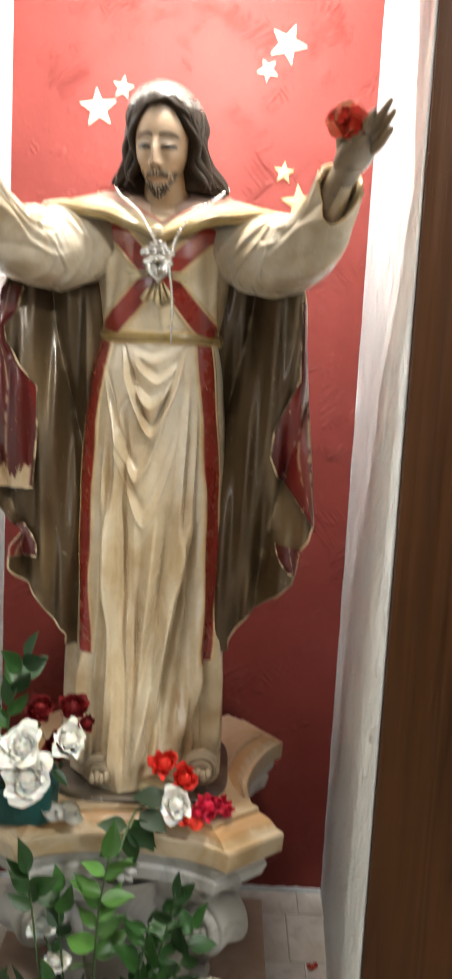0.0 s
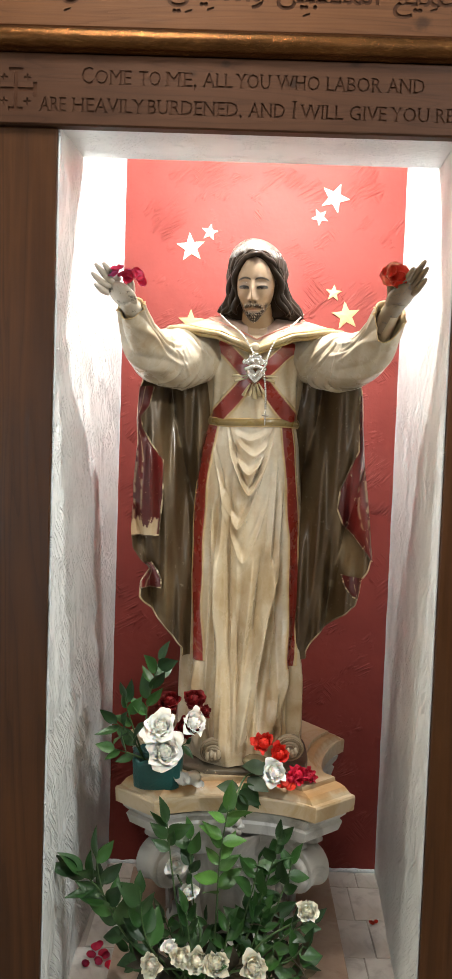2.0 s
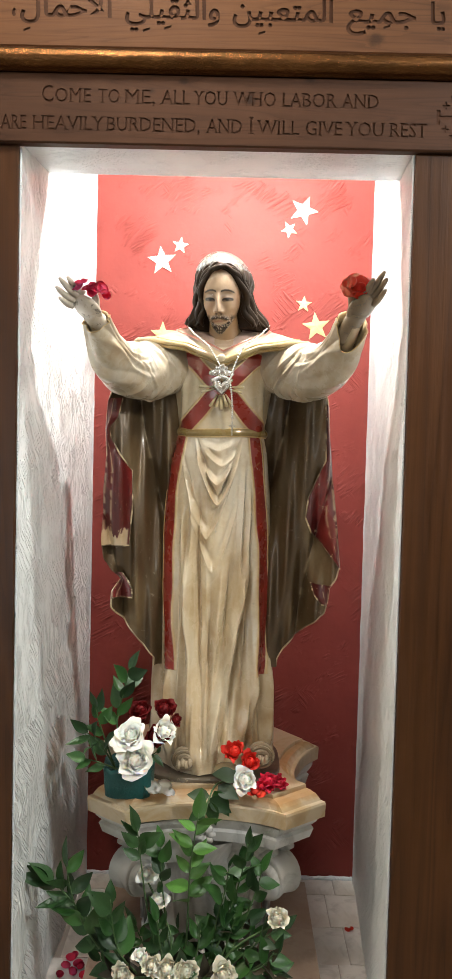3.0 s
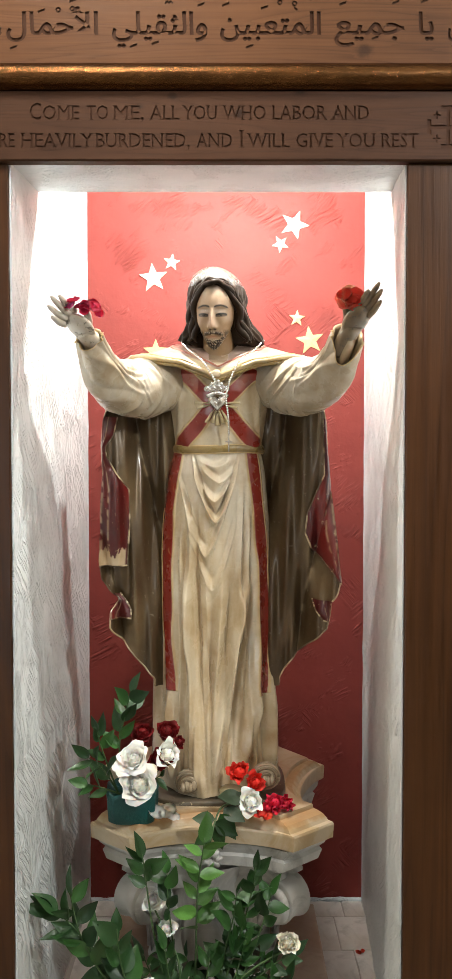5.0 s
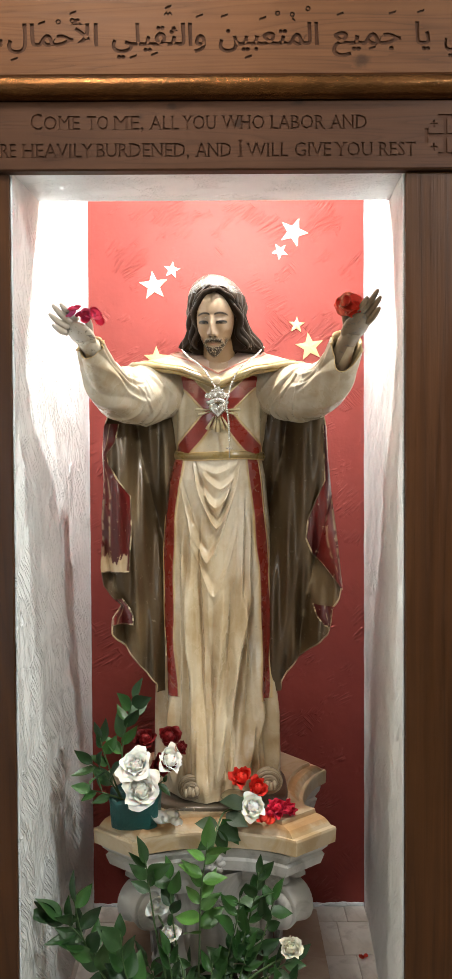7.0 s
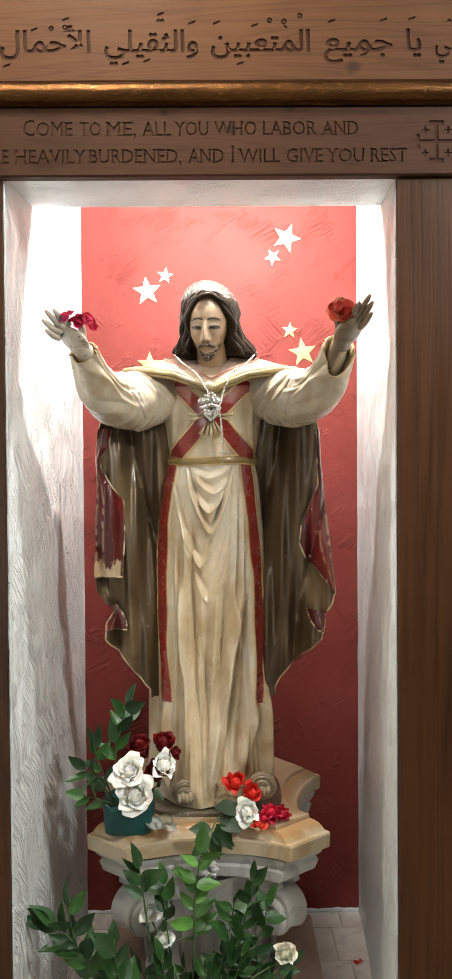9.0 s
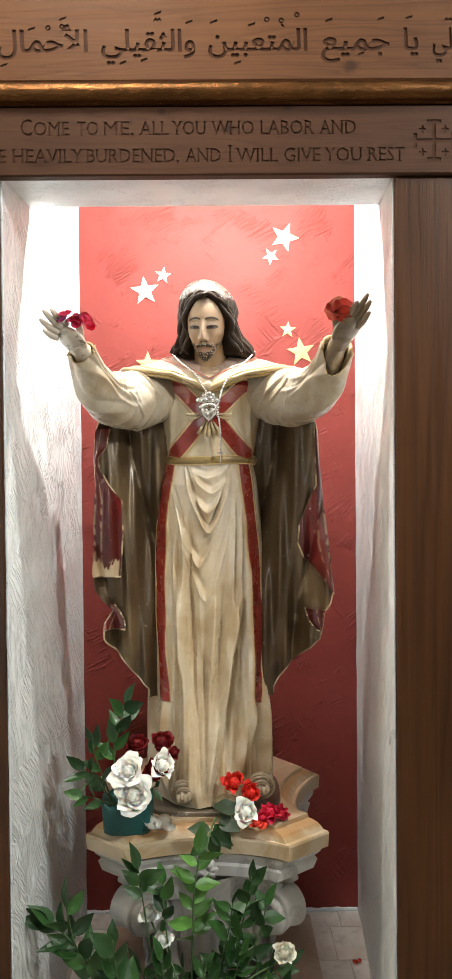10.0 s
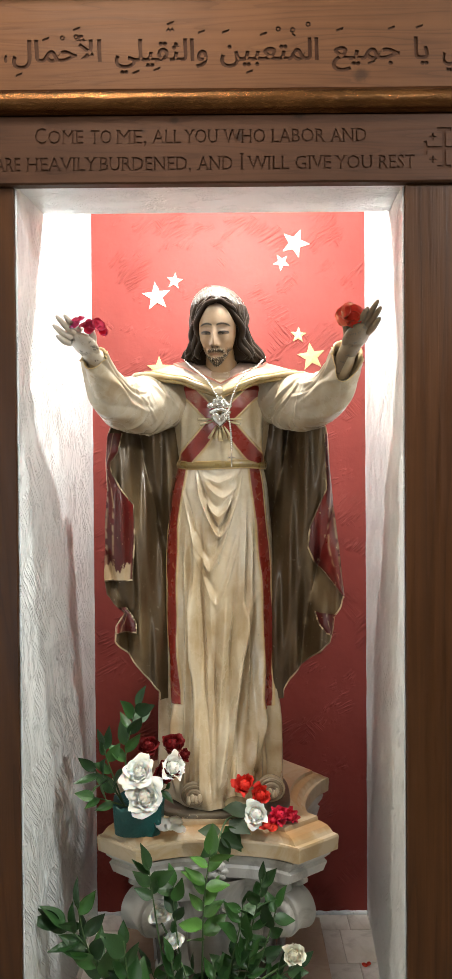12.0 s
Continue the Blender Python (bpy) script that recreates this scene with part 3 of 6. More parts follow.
def moulding(name, z0, z1, depth, **tags):
    """A rounded gilded moulding between the boards."""
    bm = bmesh.new()
    prof = [(1.1895, z0), (FACE - 0.002, z0)]
    for a in np.linspace(0, math.pi, 11):
        prof.append((FACE - 0.004 - depth * math.sin(a), z0 + 0.002 + (z1 - z0 - 0.004) * (0.5 - 0.5 * math.cos(a))))
    prof += [(FACE - 0.002, z1), (1.1895, z1)]
    rows = []
    for i, x in enumerate(np.linspace(-0.66, 0.60, 140)):
        rows.append([(x, y + 0.0012 * noise.noise(Vector((x * 40, y * 90, z * 90))), z + 0.0008 * noise.noise(Vector((x * 30 + 5, y * 60, z * 60)))) for y, z in prof])
    vs = sheet(bm, rows)
    bm.faces.new(vs[0])
    bm.faces.new(vs[-1][::-1])
    return solid(name, bm, GOLD_LEAF, True, **tags)


moulding("moulding", 2.1395, 2.1815, 0.020, label="gilded wooden moulding between the carved beams", category="moulding", kind="structure")
moulding("moulding", 2.3535, 2.3990, 0.022, label="gilded wooden moulding above the carved beams", category="moulding", kind="structure")


# ---- the statue: one mesh ----
CREAM, CREAM_LIGHT, OLIVE = (0.665, 0.585, 0.440), (0.74, 0.685, 0.585), (0.30, 0.22, 0.085)
BAND_RED, EDGE_GOLD = (0.28, 0.026, 0.017), (0.66, 0.50, 0.27)
BRONZE, LINING = (0.092, 0.061, 0.030), (0.085, 0.007, 0.008)
SKIN, HAIR, BEARD = (0.275, 0.192, 0.128), (0.022, 0.0135, 0.008), (0.040, 0.027, 0.018)
GREY_SKIN, PINK = (0.42, 0.36, 0.28), (0.36, 0.26, 0.225)


class Sculpt:
    """Gathers painted surfaces into one mesh: material 0 gloss, 1 worn, 2 bronze, 3 silver, 4 chipped, 5 hair, 6 skin."""

    def __init__(self):
        self.v, self.f, self.c, self.m, self.count = [], [], [], [], 0

    def add(self, grid, colour, wrap=False, material=0):
        g = np.asarray(grid, float)
        nv, nu = g.shape[:2]
        col = np.broadcast_to(np.asarray(colour, float), (nv, nu, 3))
        idx = np.arange(nv * nu).reshape(nv, nu) + self.count
        right = np.roll(idx, -1, 1) if wrap else idx[:, 1:]
        left = idx if wrap else idx[:, :-1]
        q = np.stack([left[:-1], right[:-1], right[1:], left[1:]], -1).reshape(-1, 4)
        self.v.append(g.reshape(-1, 3))
        self.c.append(col.reshape(-1, 3))
        self.f.append(q)
        self.m.append(np.full(len(q), material))
        self.count += nv * nu

    def tube(self, points, radii, colour, sides=10, flat=1.0, material=0):
        self.add(np.array(tube_rows(points, radii, sides, flat)), colour, True, material)

    def ball(self, at, r, colour, turn=(0, 0, 0), material=0, n=16):
        t, p = np.linspace(0, np.pi, n), np.linspace(0, 2 * np.pi, 2 * n, endpoint=False)
        g = np.stack([np.outer(np.sin(t), np.cos(p)), np.outer(np.sin(t), np.sin(p)), np.outer(np.cos(t), np.ones_like(p))], -1) * np.asarray(r)
        g = g @ np.array(Euler([radians(a) for a in turn]).to_matrix()).T + np.asarray(at)
        self.add(g, colour, True, material)

    def mesh(self, name, materials):
        v, f, c, m = (np.concatenate(a) for a in (self.v, self.f, self.c, self.m))
        me = bpy.data.meshes.new(name)
        me.vertices.add(len(v))
        me.vertices.foreach_set("co", v.ravel())
        me.loops.add(len(f) * 4)
        me.loops.foreach_set("vertex_index", f.ravel())
        me.polygons.add(len(f))
        me.polygons.foreach_set("loop_start", np.arange(0, len(f) * 4, 4))
        me.update(calc_edges=True)
        me.validate()
        for q in materials:
            me.materials.append(q)
        me.polygons.foreach_set("material_index", m[:len(me.polygons)].astype(np.int32))
        me.polygons.foreach_set("use_smooth", np.ones(len(me.polygons), bool))
        a = me.attributes.new("paint", "FLOAT_COLOR", "POINT")
        a.data.foreach_set("color", np.concatenate([c, np.ones((len(c), 1))], 1).astype(np.float32).ravel())
        return me


def blend(a, b, w):
    return np.asarray(a) * (1 - w[..., None]) + np.asarray(b) * w[..., None]


def bell(e, w):
    return np.exp(-(e / w) ** 2)


def crease(e, w):
    """A fold's profile: a narrow crest that falls away on both sides."""
    return np.exp(-1.25 * np.sqrt(e * e + (0.22 * w) ** 2) / w)


def far_from(px_, pz_, a, b):
    """The distance of points from the stretch a to b, in the plane of x and z."""
    a, b = np.array(a), np.array(b)
    d = b - a
    t = np.clip(((px_ - a[0]) * d[0] + (pz_ - a[1]) * d[1]) / (d @ d), 0, 1)
    return np.hypot(px_ - a[0] - t * d[0], pz_ - a[1] - t * d[1])


st = Sculpt()

# the robe below the belt
z = np.linspace(1.51, 0.737, 430)
th = np.linspace(-np.pi, np.pi, 460, endpoint=False)
Z, T = np.meshgrid(z, th, indexing="ij")
zk = [0.737, 0.81, 0.955, 1.10, 1.245, 1.361, 1.448, 1.503, 1.52]
A = np.interp(Z, zk, [0.147, 0.145, 0.141, 0.137, 0.131, 0.122, 0.112, 0.100, 0.098])
B = np.interp(Z, zk, [0.128, 0.122, 0.112, 0.108, 0.106, 0.104, 0.098, 0.086, 0.083])
CX = np.interp(Z, zk, [-0.021, -0.020, -0.0205, -0.0215, -0.021, -0.020, -0.018, -0.015, -0.015])
CY = np.interp(Z, zk, [1.645, 1.648, 1.652, 1.652, 1.648, 1.640, 1.632, 1.628, 1.628])
X = CX + A * np.sin(T)
front = ease(0.15, 0.6, np.cos(T))
low = ease(1.36, 0.95, Z)
D = 0.0085 * low * np.sin(7 * T + 0.8 * np.sin(5.2 * Z) + 0.6) * (0.45 + 0.55 * (1 - front))
D += 0.0035 * low * np.sin(15 * T + 1.3 * np.sin(7 * Z + 1.0) + 2.0) * (1 - 0.6 * front)
for zb, x0, rise, w, amp, reach in ((1.462, -0.022, 0.030, 0.006, 0.0045, 0.034), (1.428, -0.012, 0.055, 0.007, 0.0070, 0.040), (1.386, -0.022, 0.085, 0.008, 0.0080, 0.045), (1.340, -0.020, 0.150, 0.008, 0.0130, 0.050), (1.262, -0.042, 0.150, 0.011, 0.0065, 0.060), (1.185, -0.028, 0.160, 0.012, 0.0040, 0.055)):
    dx = np.abs(X - x0)
    line = zb + rise * (dx / 0.055) ** 1.45
    D += 2.1 * amp * front * (crease(Z - line, w) - 0.55 * bell(Z - line - 2.2 * w, 1.3 * w)) * (1 - ease(0.6 * reach, 1.15 * reach, dx)) * ease(1.505, 1.480, Z)
for x0, z0, x1, z1, w, amp in ((-0.088, 1.26, -0.055, 0.745, 0.011, 0.013), (0.050, 1.22, -0.030, 0.75, 0.012, 0.015), (-0.050, 1.08, -0.044, 0.74, 0.010, 0.010), (0.095, 1.15, 0.050, 0.80, 0.011, 0.009),
                               (0.075, 1.30, 0.078, 0.86, 0.009, 0.007), (-0.125, 1.15, -0.118, 0.76, 0.010, 0.010), (-0.004, 1.235, -0.030, 0.80, 0.012, 0.009),
                               (-0.072, 1.40, -0.078, 1.02, 0.008, 0.006), (0.105, 1.02, 0.108, 0.76, 0.009, 0.008),
                               (0.040, 1.44, 0.030, 1.16, 0.005, 0.0042), (0.055, 1.42, 0.048, 1.02, 0.005, 0.0045), (-0.098, 1.34, -0.100, 0.90, 0.005, 0.0040), (0.018, 1.12, 0.004, 0.78, 0.006, 0.0050), (-0.108, 1.02, -0.098, 0.75, 0.006, 0.0050), (0.074, 1.00, 0.070, 0.75, 0.006, 0.0055), (-0.075, 1.00, -0.068, 0.75, 0.005, 0.0045)):
    line = x0 + (x1 - x0) * (Z - z0) / (z1 - z0)
    along_fold = ease(z0 + 0.02, z0 - 0.10, Z) * ease(z1 - 0.02, z1 + 0.05, Z)
    D += 2.3 * amp * front * along_fold * (1.15 * crease(X - line, 0.95 * w) - 0.85 * crease(X - line - 1.7 * w, 0.6 * w) - 0.35 * bell(X - line + 1.7 * w, 0.8 * w))
run = X * 150 + 26 * (Z - 1.0) * (X + 0.01) + 1.1 * np.sin(6 * Z + 20 * X)
D += 0.0066 * front * ease(1.30, 1.12, Z + 0.5 * np.abs(X + 0.02)) * ((1 - np.abs(np.sin(0.5 * run))) ** 2.0 - 0.25) * (0.6 + 0.4 * np.sin(0.37 * run + 4 * Z))
D += 0.034 * front * bell(X + 0.040, 0.050) * ease(1.0, 0.74, Z)
left = np.interp(Z, [0.955, 1.10, 1.25, 1.361, 1.44, 1.503], [-0.121, -0.130, -0.131, -0.127, -0.117, -0.104])
right = np.interp(Z, [0.945, 1.10, 1.25, 1.361, 1.44, 1.503], [0.086, 0.089, 0.085, 0.076, 0.067, 0.059])
calm = np.maximum(bell(X - left, 0.026), bell(X - right, 0.026)) * ease(0.90, 0.97, Z) * (np.cos(T) > 0)
D = D * (1 - 0.85 * calm)
half = 0.0128 + 0.0010 * np.sin(Z * 40)
band = np.zeros_like(Z)
rim = np.zeros_like(Z)
for line, end in ((left, 0.954), (right, 0.944)):
    e = np.abs(X - line)
    inside = (np.cos(T) > 0) & (Z > end)
    band = np.maximum(band, np.where(inside, 1 - ease(half - 0.0022, half - 0.0008, e), 0))
    rim = np.maximum(rim, np.where(inside, bell(e - half - 0.0006, 0.0022), 0))
D += 0.0022 * np.maximum(band, rim)
hem = 0.004 * np.sin(6 * T + 1) * ease(0.80, 0.737, Z)
grid = np.stack([CX + (A + D) * np.sin(T), CY - (B + D) * np.cos(T), Z + hem], -1)
tone = blend(CREAM, CREAM_LIGHT, ease(-0.4, 0.6, np.sin(9 * X + 5 * Z)))
for x0, z0, wx, wz, k in ((-0.135, 0.905, 0.030, 0.050, 0.7), (-0.030, 1.02, 0.020, 0.110, 0.45), (0.034, 0.90, 0.016, 0.130, 0.5), (-0.070, 0.80, 0.022, 0.050, 0.5), (0.070, 0.79, 0.034, 0.050, 0.7), (0.110, 0.86, 0.014, 0.090, 0.5), (-0.120, 0.79, 0.030, 0.045, 0.6), (0.005, 0.765, 0.060, 0.022, 0.6), (0.050, 1.06, 0.012, 0.120, 0.4), (-0.092, 1.10, 0.010, 0.130, 0.35), (-0.060, 1.30, 0.018, 0.080, 0.3), (0.015, 1.22, 0.014, 0.090, 0.35)):
    ragged = 1 + 0.5 * np.sin(90 * X + 40 * Z) * np.sin(60 * Z - 25 * X)
    tone = blend(tone, (0.37, 0.25, 0.13), k * np.clip(bell(X - x0, wx) * bell(Z - z0, wz) * ragged, 0, 1) * (np.cos(T) > 0))
flecks = 0.45 * ease(0.80, 0.97, np.sin(120 * Z + 4 * np.sin(47 * Z)) * np.sin(260 * X + 3 * np.sin(90 * Z)))
st.add(grid, blend(blend(tone, EDGE_GOLD, rim), blend(BAND_RED, (0.48, 0.24, 0.11), flecks), band), True, 0)

# chest and shoulders
z = np.linspace(1.495, 1.742, 170)
th = np.linspace(-np.pi, np.pi, 360, endpoint=False)
Z, T = np.meshgrid(z, th, indexing="ij")
zk = [1.495, 1.53, 1.58, 1.63, 1.67, 1.70, 1.722, 1.742]
A = np.interp(Z, zk, [0.097, 0.103, 0.110, 0.118, 0.122, 0.112, 0.080, 0.042])
B = np.interp(Z, zk, [0.083, 0.090, 0.098, 0.100, 0.095, 0.085, 0.062, 0.038])
X = -0.014 + A * np.sin(T)
front = ease(0.1, 0.5, np.cos(T))
D = front * (0.0040 * np.sin(95 * X + 14 * Z) * ease(1.58, 1.51, Z) + 0.0030 * np.sin(70 * (np.abs(X + 0.014) + 0.55 * Z)) * ease(0.035, 0.075, np.abs(X + 0.014)))
cross = np.zeros_like(Z)
edge = np.zeros_like(Z)
for a, b, h in (((-0.086, 1.668), (-0.020, 1.598), 0.0155), ((0.058, 1.668), (-0.012, 1.598), 0.0155), ((-0.022, 1.604), (-0.094, 1.513), 0.0160), ((-0.010, 1.604), (0.064, 1.513), 0.0160), ((-0.094, 1.513), (-0.105, 1.49), 0.015), ((0.064, 1.513), (0.066, 1.49), 0.015)):
    e = far_from(X, Z, a, b)
    cross = np.maximum(cross, (1 - ease(h - 0.002, h - 0.0006, e)) * (np.cos(T) > 0))
    edge = np.maximum(edge, bell(e - h - 0.0010, 0.0026) * (np.cos(T) > 0))
edge *= 1 - cross
D += 0.0030 * np.maximum(0.7 * cross, edge)
D += 0.006 * front * (bell(X + 0.102, 0.007) + bell(X - 0.074, 0.007)) * ease(1.51, 1.54, Z)
grid = np.stack([-0.014 + (A + D) * np.sin(T), 1.625 - (B + D) * np.cos(T), Z], -1)
tone = blend(np.broadcast_to(CREAM, Z.shape + (3,)), SKIN, ease(1.690, 1.697, Z))
st.add(grid, blend(blend(tone, EDGE_GOLD, edge), BAND_RED, cross), True, 0)

# belt
ring = np.linspace(0, 2 * np.pi, 120, endpoint=False)
for zc, r, c in ((1.503, 0.0085, OLIVE), (1.5095, 0.0032, EDGE_GOLD), (1.4955, 0.0032, EDGE_GOLD)):
    prof = np.linspace(0, 2 * np.pi, 12, endpoint=False)
    g = np.array([[(-0.014 + (0.103 + 0.005 * np.cos(q) * r / 0.0085) * np.sin(t), 1.627 - (0.090 + 0.005 * np.cos(q) * r / 0.0085) * np.cos(t), zc + r * np.sin(q) + 0.0015 * np.sin(3 * t)) for t in ring] for q in [*prof, 0]])
    st.add(g, c, True, 0)


def sleeve(points, radii, seed, gape):
    """A wide sleeve round the arm's line with a few soft folds, cut slanting at the wrist so that it gapes below."""
    n, sides = 150, 120
    p, r = spline(points, n), spline([[a] for a in radii], n)[:, 0]
    rows = np.array(tube_rows(p, r, sides))[1:-1]
    s = np.linspace(0, 1, n)[:, None]
    out = rows - p[:, None]
    unit = out / (np.linalg.norm(out, axis=2, keepdims=True) + 1e-6)
    under = unit @ np.array((0.0, -0.55, -0.83))
    ahead = unit @ np.array((0.0, -0.83, 0.55))
    turn = np.arctan2(ahead, under)
    w = 0.0015 * np.sin(2 * under + 7 * s + seed) * ease(0.2, 0.5, s)
    for c, tilt, fan, wide, amp in ((0.24, 0.10, 0.05, 0.016, 0.0026), (0.33, -0.06, 0.05, 0.012, 0.0030), (0.41, -0.14, 0.06, 0.013, 0.0040), (0.49, -0.20, 0.05, 0.010, 0.0036), (0.57, -0.17, 0.05, 0.013, 0.0046), (0.64, -0.26, 0.04, 0.009, 0.0030)):
        line = c + tilt * under + fan * np.sin(1.7 * ahead + 6 * c + seed)
        fade = np.clip(0.5 + 0.75 * np.cos(1.9 * ahead - 0.9 + 3 * np.sin(9 * c + seed)), 0, 1)
        w = w + 1.5 * amp * fade * (crease(s - line, 1.1 * wide) - 0.75 * crease(s - line - 1.9 * wide, 0.8 * wide))
    # long folds that run from the wrist down the forearm to the elbow
    for c, bow, wide, amp in ((-0.30, 0.9, 0.16, 0.0050), (0.25, 1.1, 0.13, 0.0058), (0.75, 0.8, 0.15, 0.0052), (1.25, 0.6, 0.14, 0.0046), (1.75, 0.5, 0.16, 0.0044), (2.3, 0.3, 0.18, 0.0036)):
        e = np.angle(np.exp(1j * (turn - c - bow * (0.85 - s) + 0.12 * np.sin(11 * s + 5 * c + seed))))
        w = w + amp * ease(0.42, 0.66, s + 0.06 * np.sin(7 * c + seed)) * (1.4 * crease(e, wide) - 1.0 * crease(e - 1.8 * wide, 0.75 * wide))
    run = 17 * np.pi * (s + 0.10 * under + 0.05 * np.sin(2.6 * ahead + seed) + 0.025 * np.sin(9 * s + 2 * seed))
    w = w + 0.0042 * ((1 - np.abs(np.sin(0.5 * run))) ** 2.6 - 0.2) * (0.5 + 0.5 * np.sin(0.37 * run + 2 * under + seed)) * ease(0.12, 0.30, s) * ease(0.75, 0.55, s)
    rows = p[:, None] + out + unit * w[..., None]
    cut = (n - 1) * (1 - gape * np.clip(under[-1], 0, 1) ** 1.5)
    k = s * cut[None]
    lo = np.clip(k.astype(int), 0, n - 2)
    f = (k - lo)[..., None]
    j = np.arange(sides)[None]
    rows = rows[lo, j] * (1 - f) + rows[lo + 1, j] * f
    axis = p[np.clip(np.round(cut).astype(int), 0, n - 1)]
    d = rows[-1] - axis
    back = p[-6] - p[-1]
    rim = [axis + d * 1.05, axis + d * 1.05 - 0.15 * back, axis + d * 0.94]
    inner = [axis + d * q + back * e for q, e in ((0.88, 0.4), (0.80, 2.0), (0.60, 4.0))]
    rows = np.concatenate([rows, rim, inner])
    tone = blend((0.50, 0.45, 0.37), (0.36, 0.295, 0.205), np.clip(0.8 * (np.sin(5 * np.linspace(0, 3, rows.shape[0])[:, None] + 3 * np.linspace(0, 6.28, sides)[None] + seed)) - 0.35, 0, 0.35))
    tone[-6:-3] = (0.60, 0.47, 0.26)
    tone[-3:] = (0.40, 0.32, 0.21)
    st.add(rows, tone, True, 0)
    st.tube(p[n // 2:], np.linspace(0.026, 0.019, n - n // 2), (0.42, 0.35, 0.25), 20)


sleeve([(-0.085, 1.622, 1.668), (-0.130, 1.597, 1.655), (-0.180, 1.558, 1.638), (-0.220, 1.515, 1.636), (-0.247, 1.458, 1.652), (-0.261, 1.408, 1.686), (-0.273, 1.366, 1.728)], [0.050, 0.061, 0.065, 0.061, 0.049, 0.035, 0.0245], 0.4, 0.03)
sleeve([(0.060, 1.622, 1.668), (0.105, 1.597, 1.658), (0.154, 1.558, 1.645), (0.196, 1.515, 1.645), (0.224, 1.458, 1.662), (0.239, 1.408, 1.694), (0.249, 1.366, 1.732)], [0.050, 0.060, 0.064, 0.060, 0.048, 0.036, 0.030], 2.1, 0.15)


def palm(wrist, middle, tips, thumb, colour):
    """A plain open palm with its digits."""
    wrist, middle = np.array(wrist), np.array(middle)
    st.tube(spline([wrist - (middle - wrist) * 0.7, wrist, middle - (middle - wrist) * 0.2], 12), np.linspace(0.020, 0.022, 12), colour, 16, 0.75, 4)
    d = Vector(middle - wrist)
    q = d.to_track_quat("Z", "Y").to_euler()
    st.ball(middle, (0.029, 0.013, 0.036), colour, [math.degrees(a) for a in q], 4)
    for start, tip in tips:
        a, b = np.array(start), np.array(start) + 1.10 * (np.array(tip) - np.array(start))
        bend = (a + b) / 2 + np.array((0, 0.006, -0.003))
        st.tube(spline([a, bend, b], 10), 0.98 * np.array([0.0075, 0.0075, 0.0072, 0.007, 0.0072, 0.0068, 0.0062, 0.0058, 0.005, 0.003]), colour, 10, material=4)
    a, m, b = (np.array(q) for q in thumb)
    st.tube(spline([a, m, b], 10), np.linspace(0.0095, 0.005, 10), colour, 10, material=4)


palm((-0.268, 1.372, 1.716), (-0.287, 1.340, 1.744),
     [((-0.293, 1.323, 1.770), (-0.318, 1.295, 1.795)), ((-0.303, 1.322, 1.766), (-0.332, 1.290, 1.792)), ((-0.311, 1.325, 1.758), (-0.339, 1.294, 1.776)), ((-0.314, 1.330, 1.748), (-0.334, 1.300, 1.757))],
     ((-0.272, 1.340, 1.745), (-0.270, 1.325, 1.765), (-0.279, 1.315, 1.783)), (0.50, 0.47, 0.43))
palm((0.245, 1.372, 1.722), (0.262, 1.338, 1.757),
     [((0.262, 1.323, 1.782), (0.278, 1.297, 1.806)), ((0.271, 1.322, 1.782), (0.297, 1.292, 1.818)), ((0.280, 1.325, 1.776), (0.303, 1.295, 1.806)), ((0.284, 1.330, 1.764), (0.302, 1.300, 1.786))],
     ((0.246, 1.340, 1.762), (0.241, 1.325, 1.785), (0.252, 1.315, 1.800)), (0.19, 0.145, 0.098))


# the mantle behind the arms
def rubbed(points, r, seed):
    """A rolled edge whose gilding is worn in stretches."""
    k = np.concatenate([[0], np.arange(len(points)), [len(points) - 1]])
    wear = ease(-0.4, 0.9, np.sin(0.06 * k + seed) + 0.8 * np.sin(0.17 * k + 2 * seed) + 0.3 * np.sin(0.41 * k))
    st.tube(points, r * (0.75 + 0.35 * wear[1:-1]), blend((0.11, 0.075, 0.04), (0.56, 0.47, 0.32), wear)[:, None], 8, material=1)


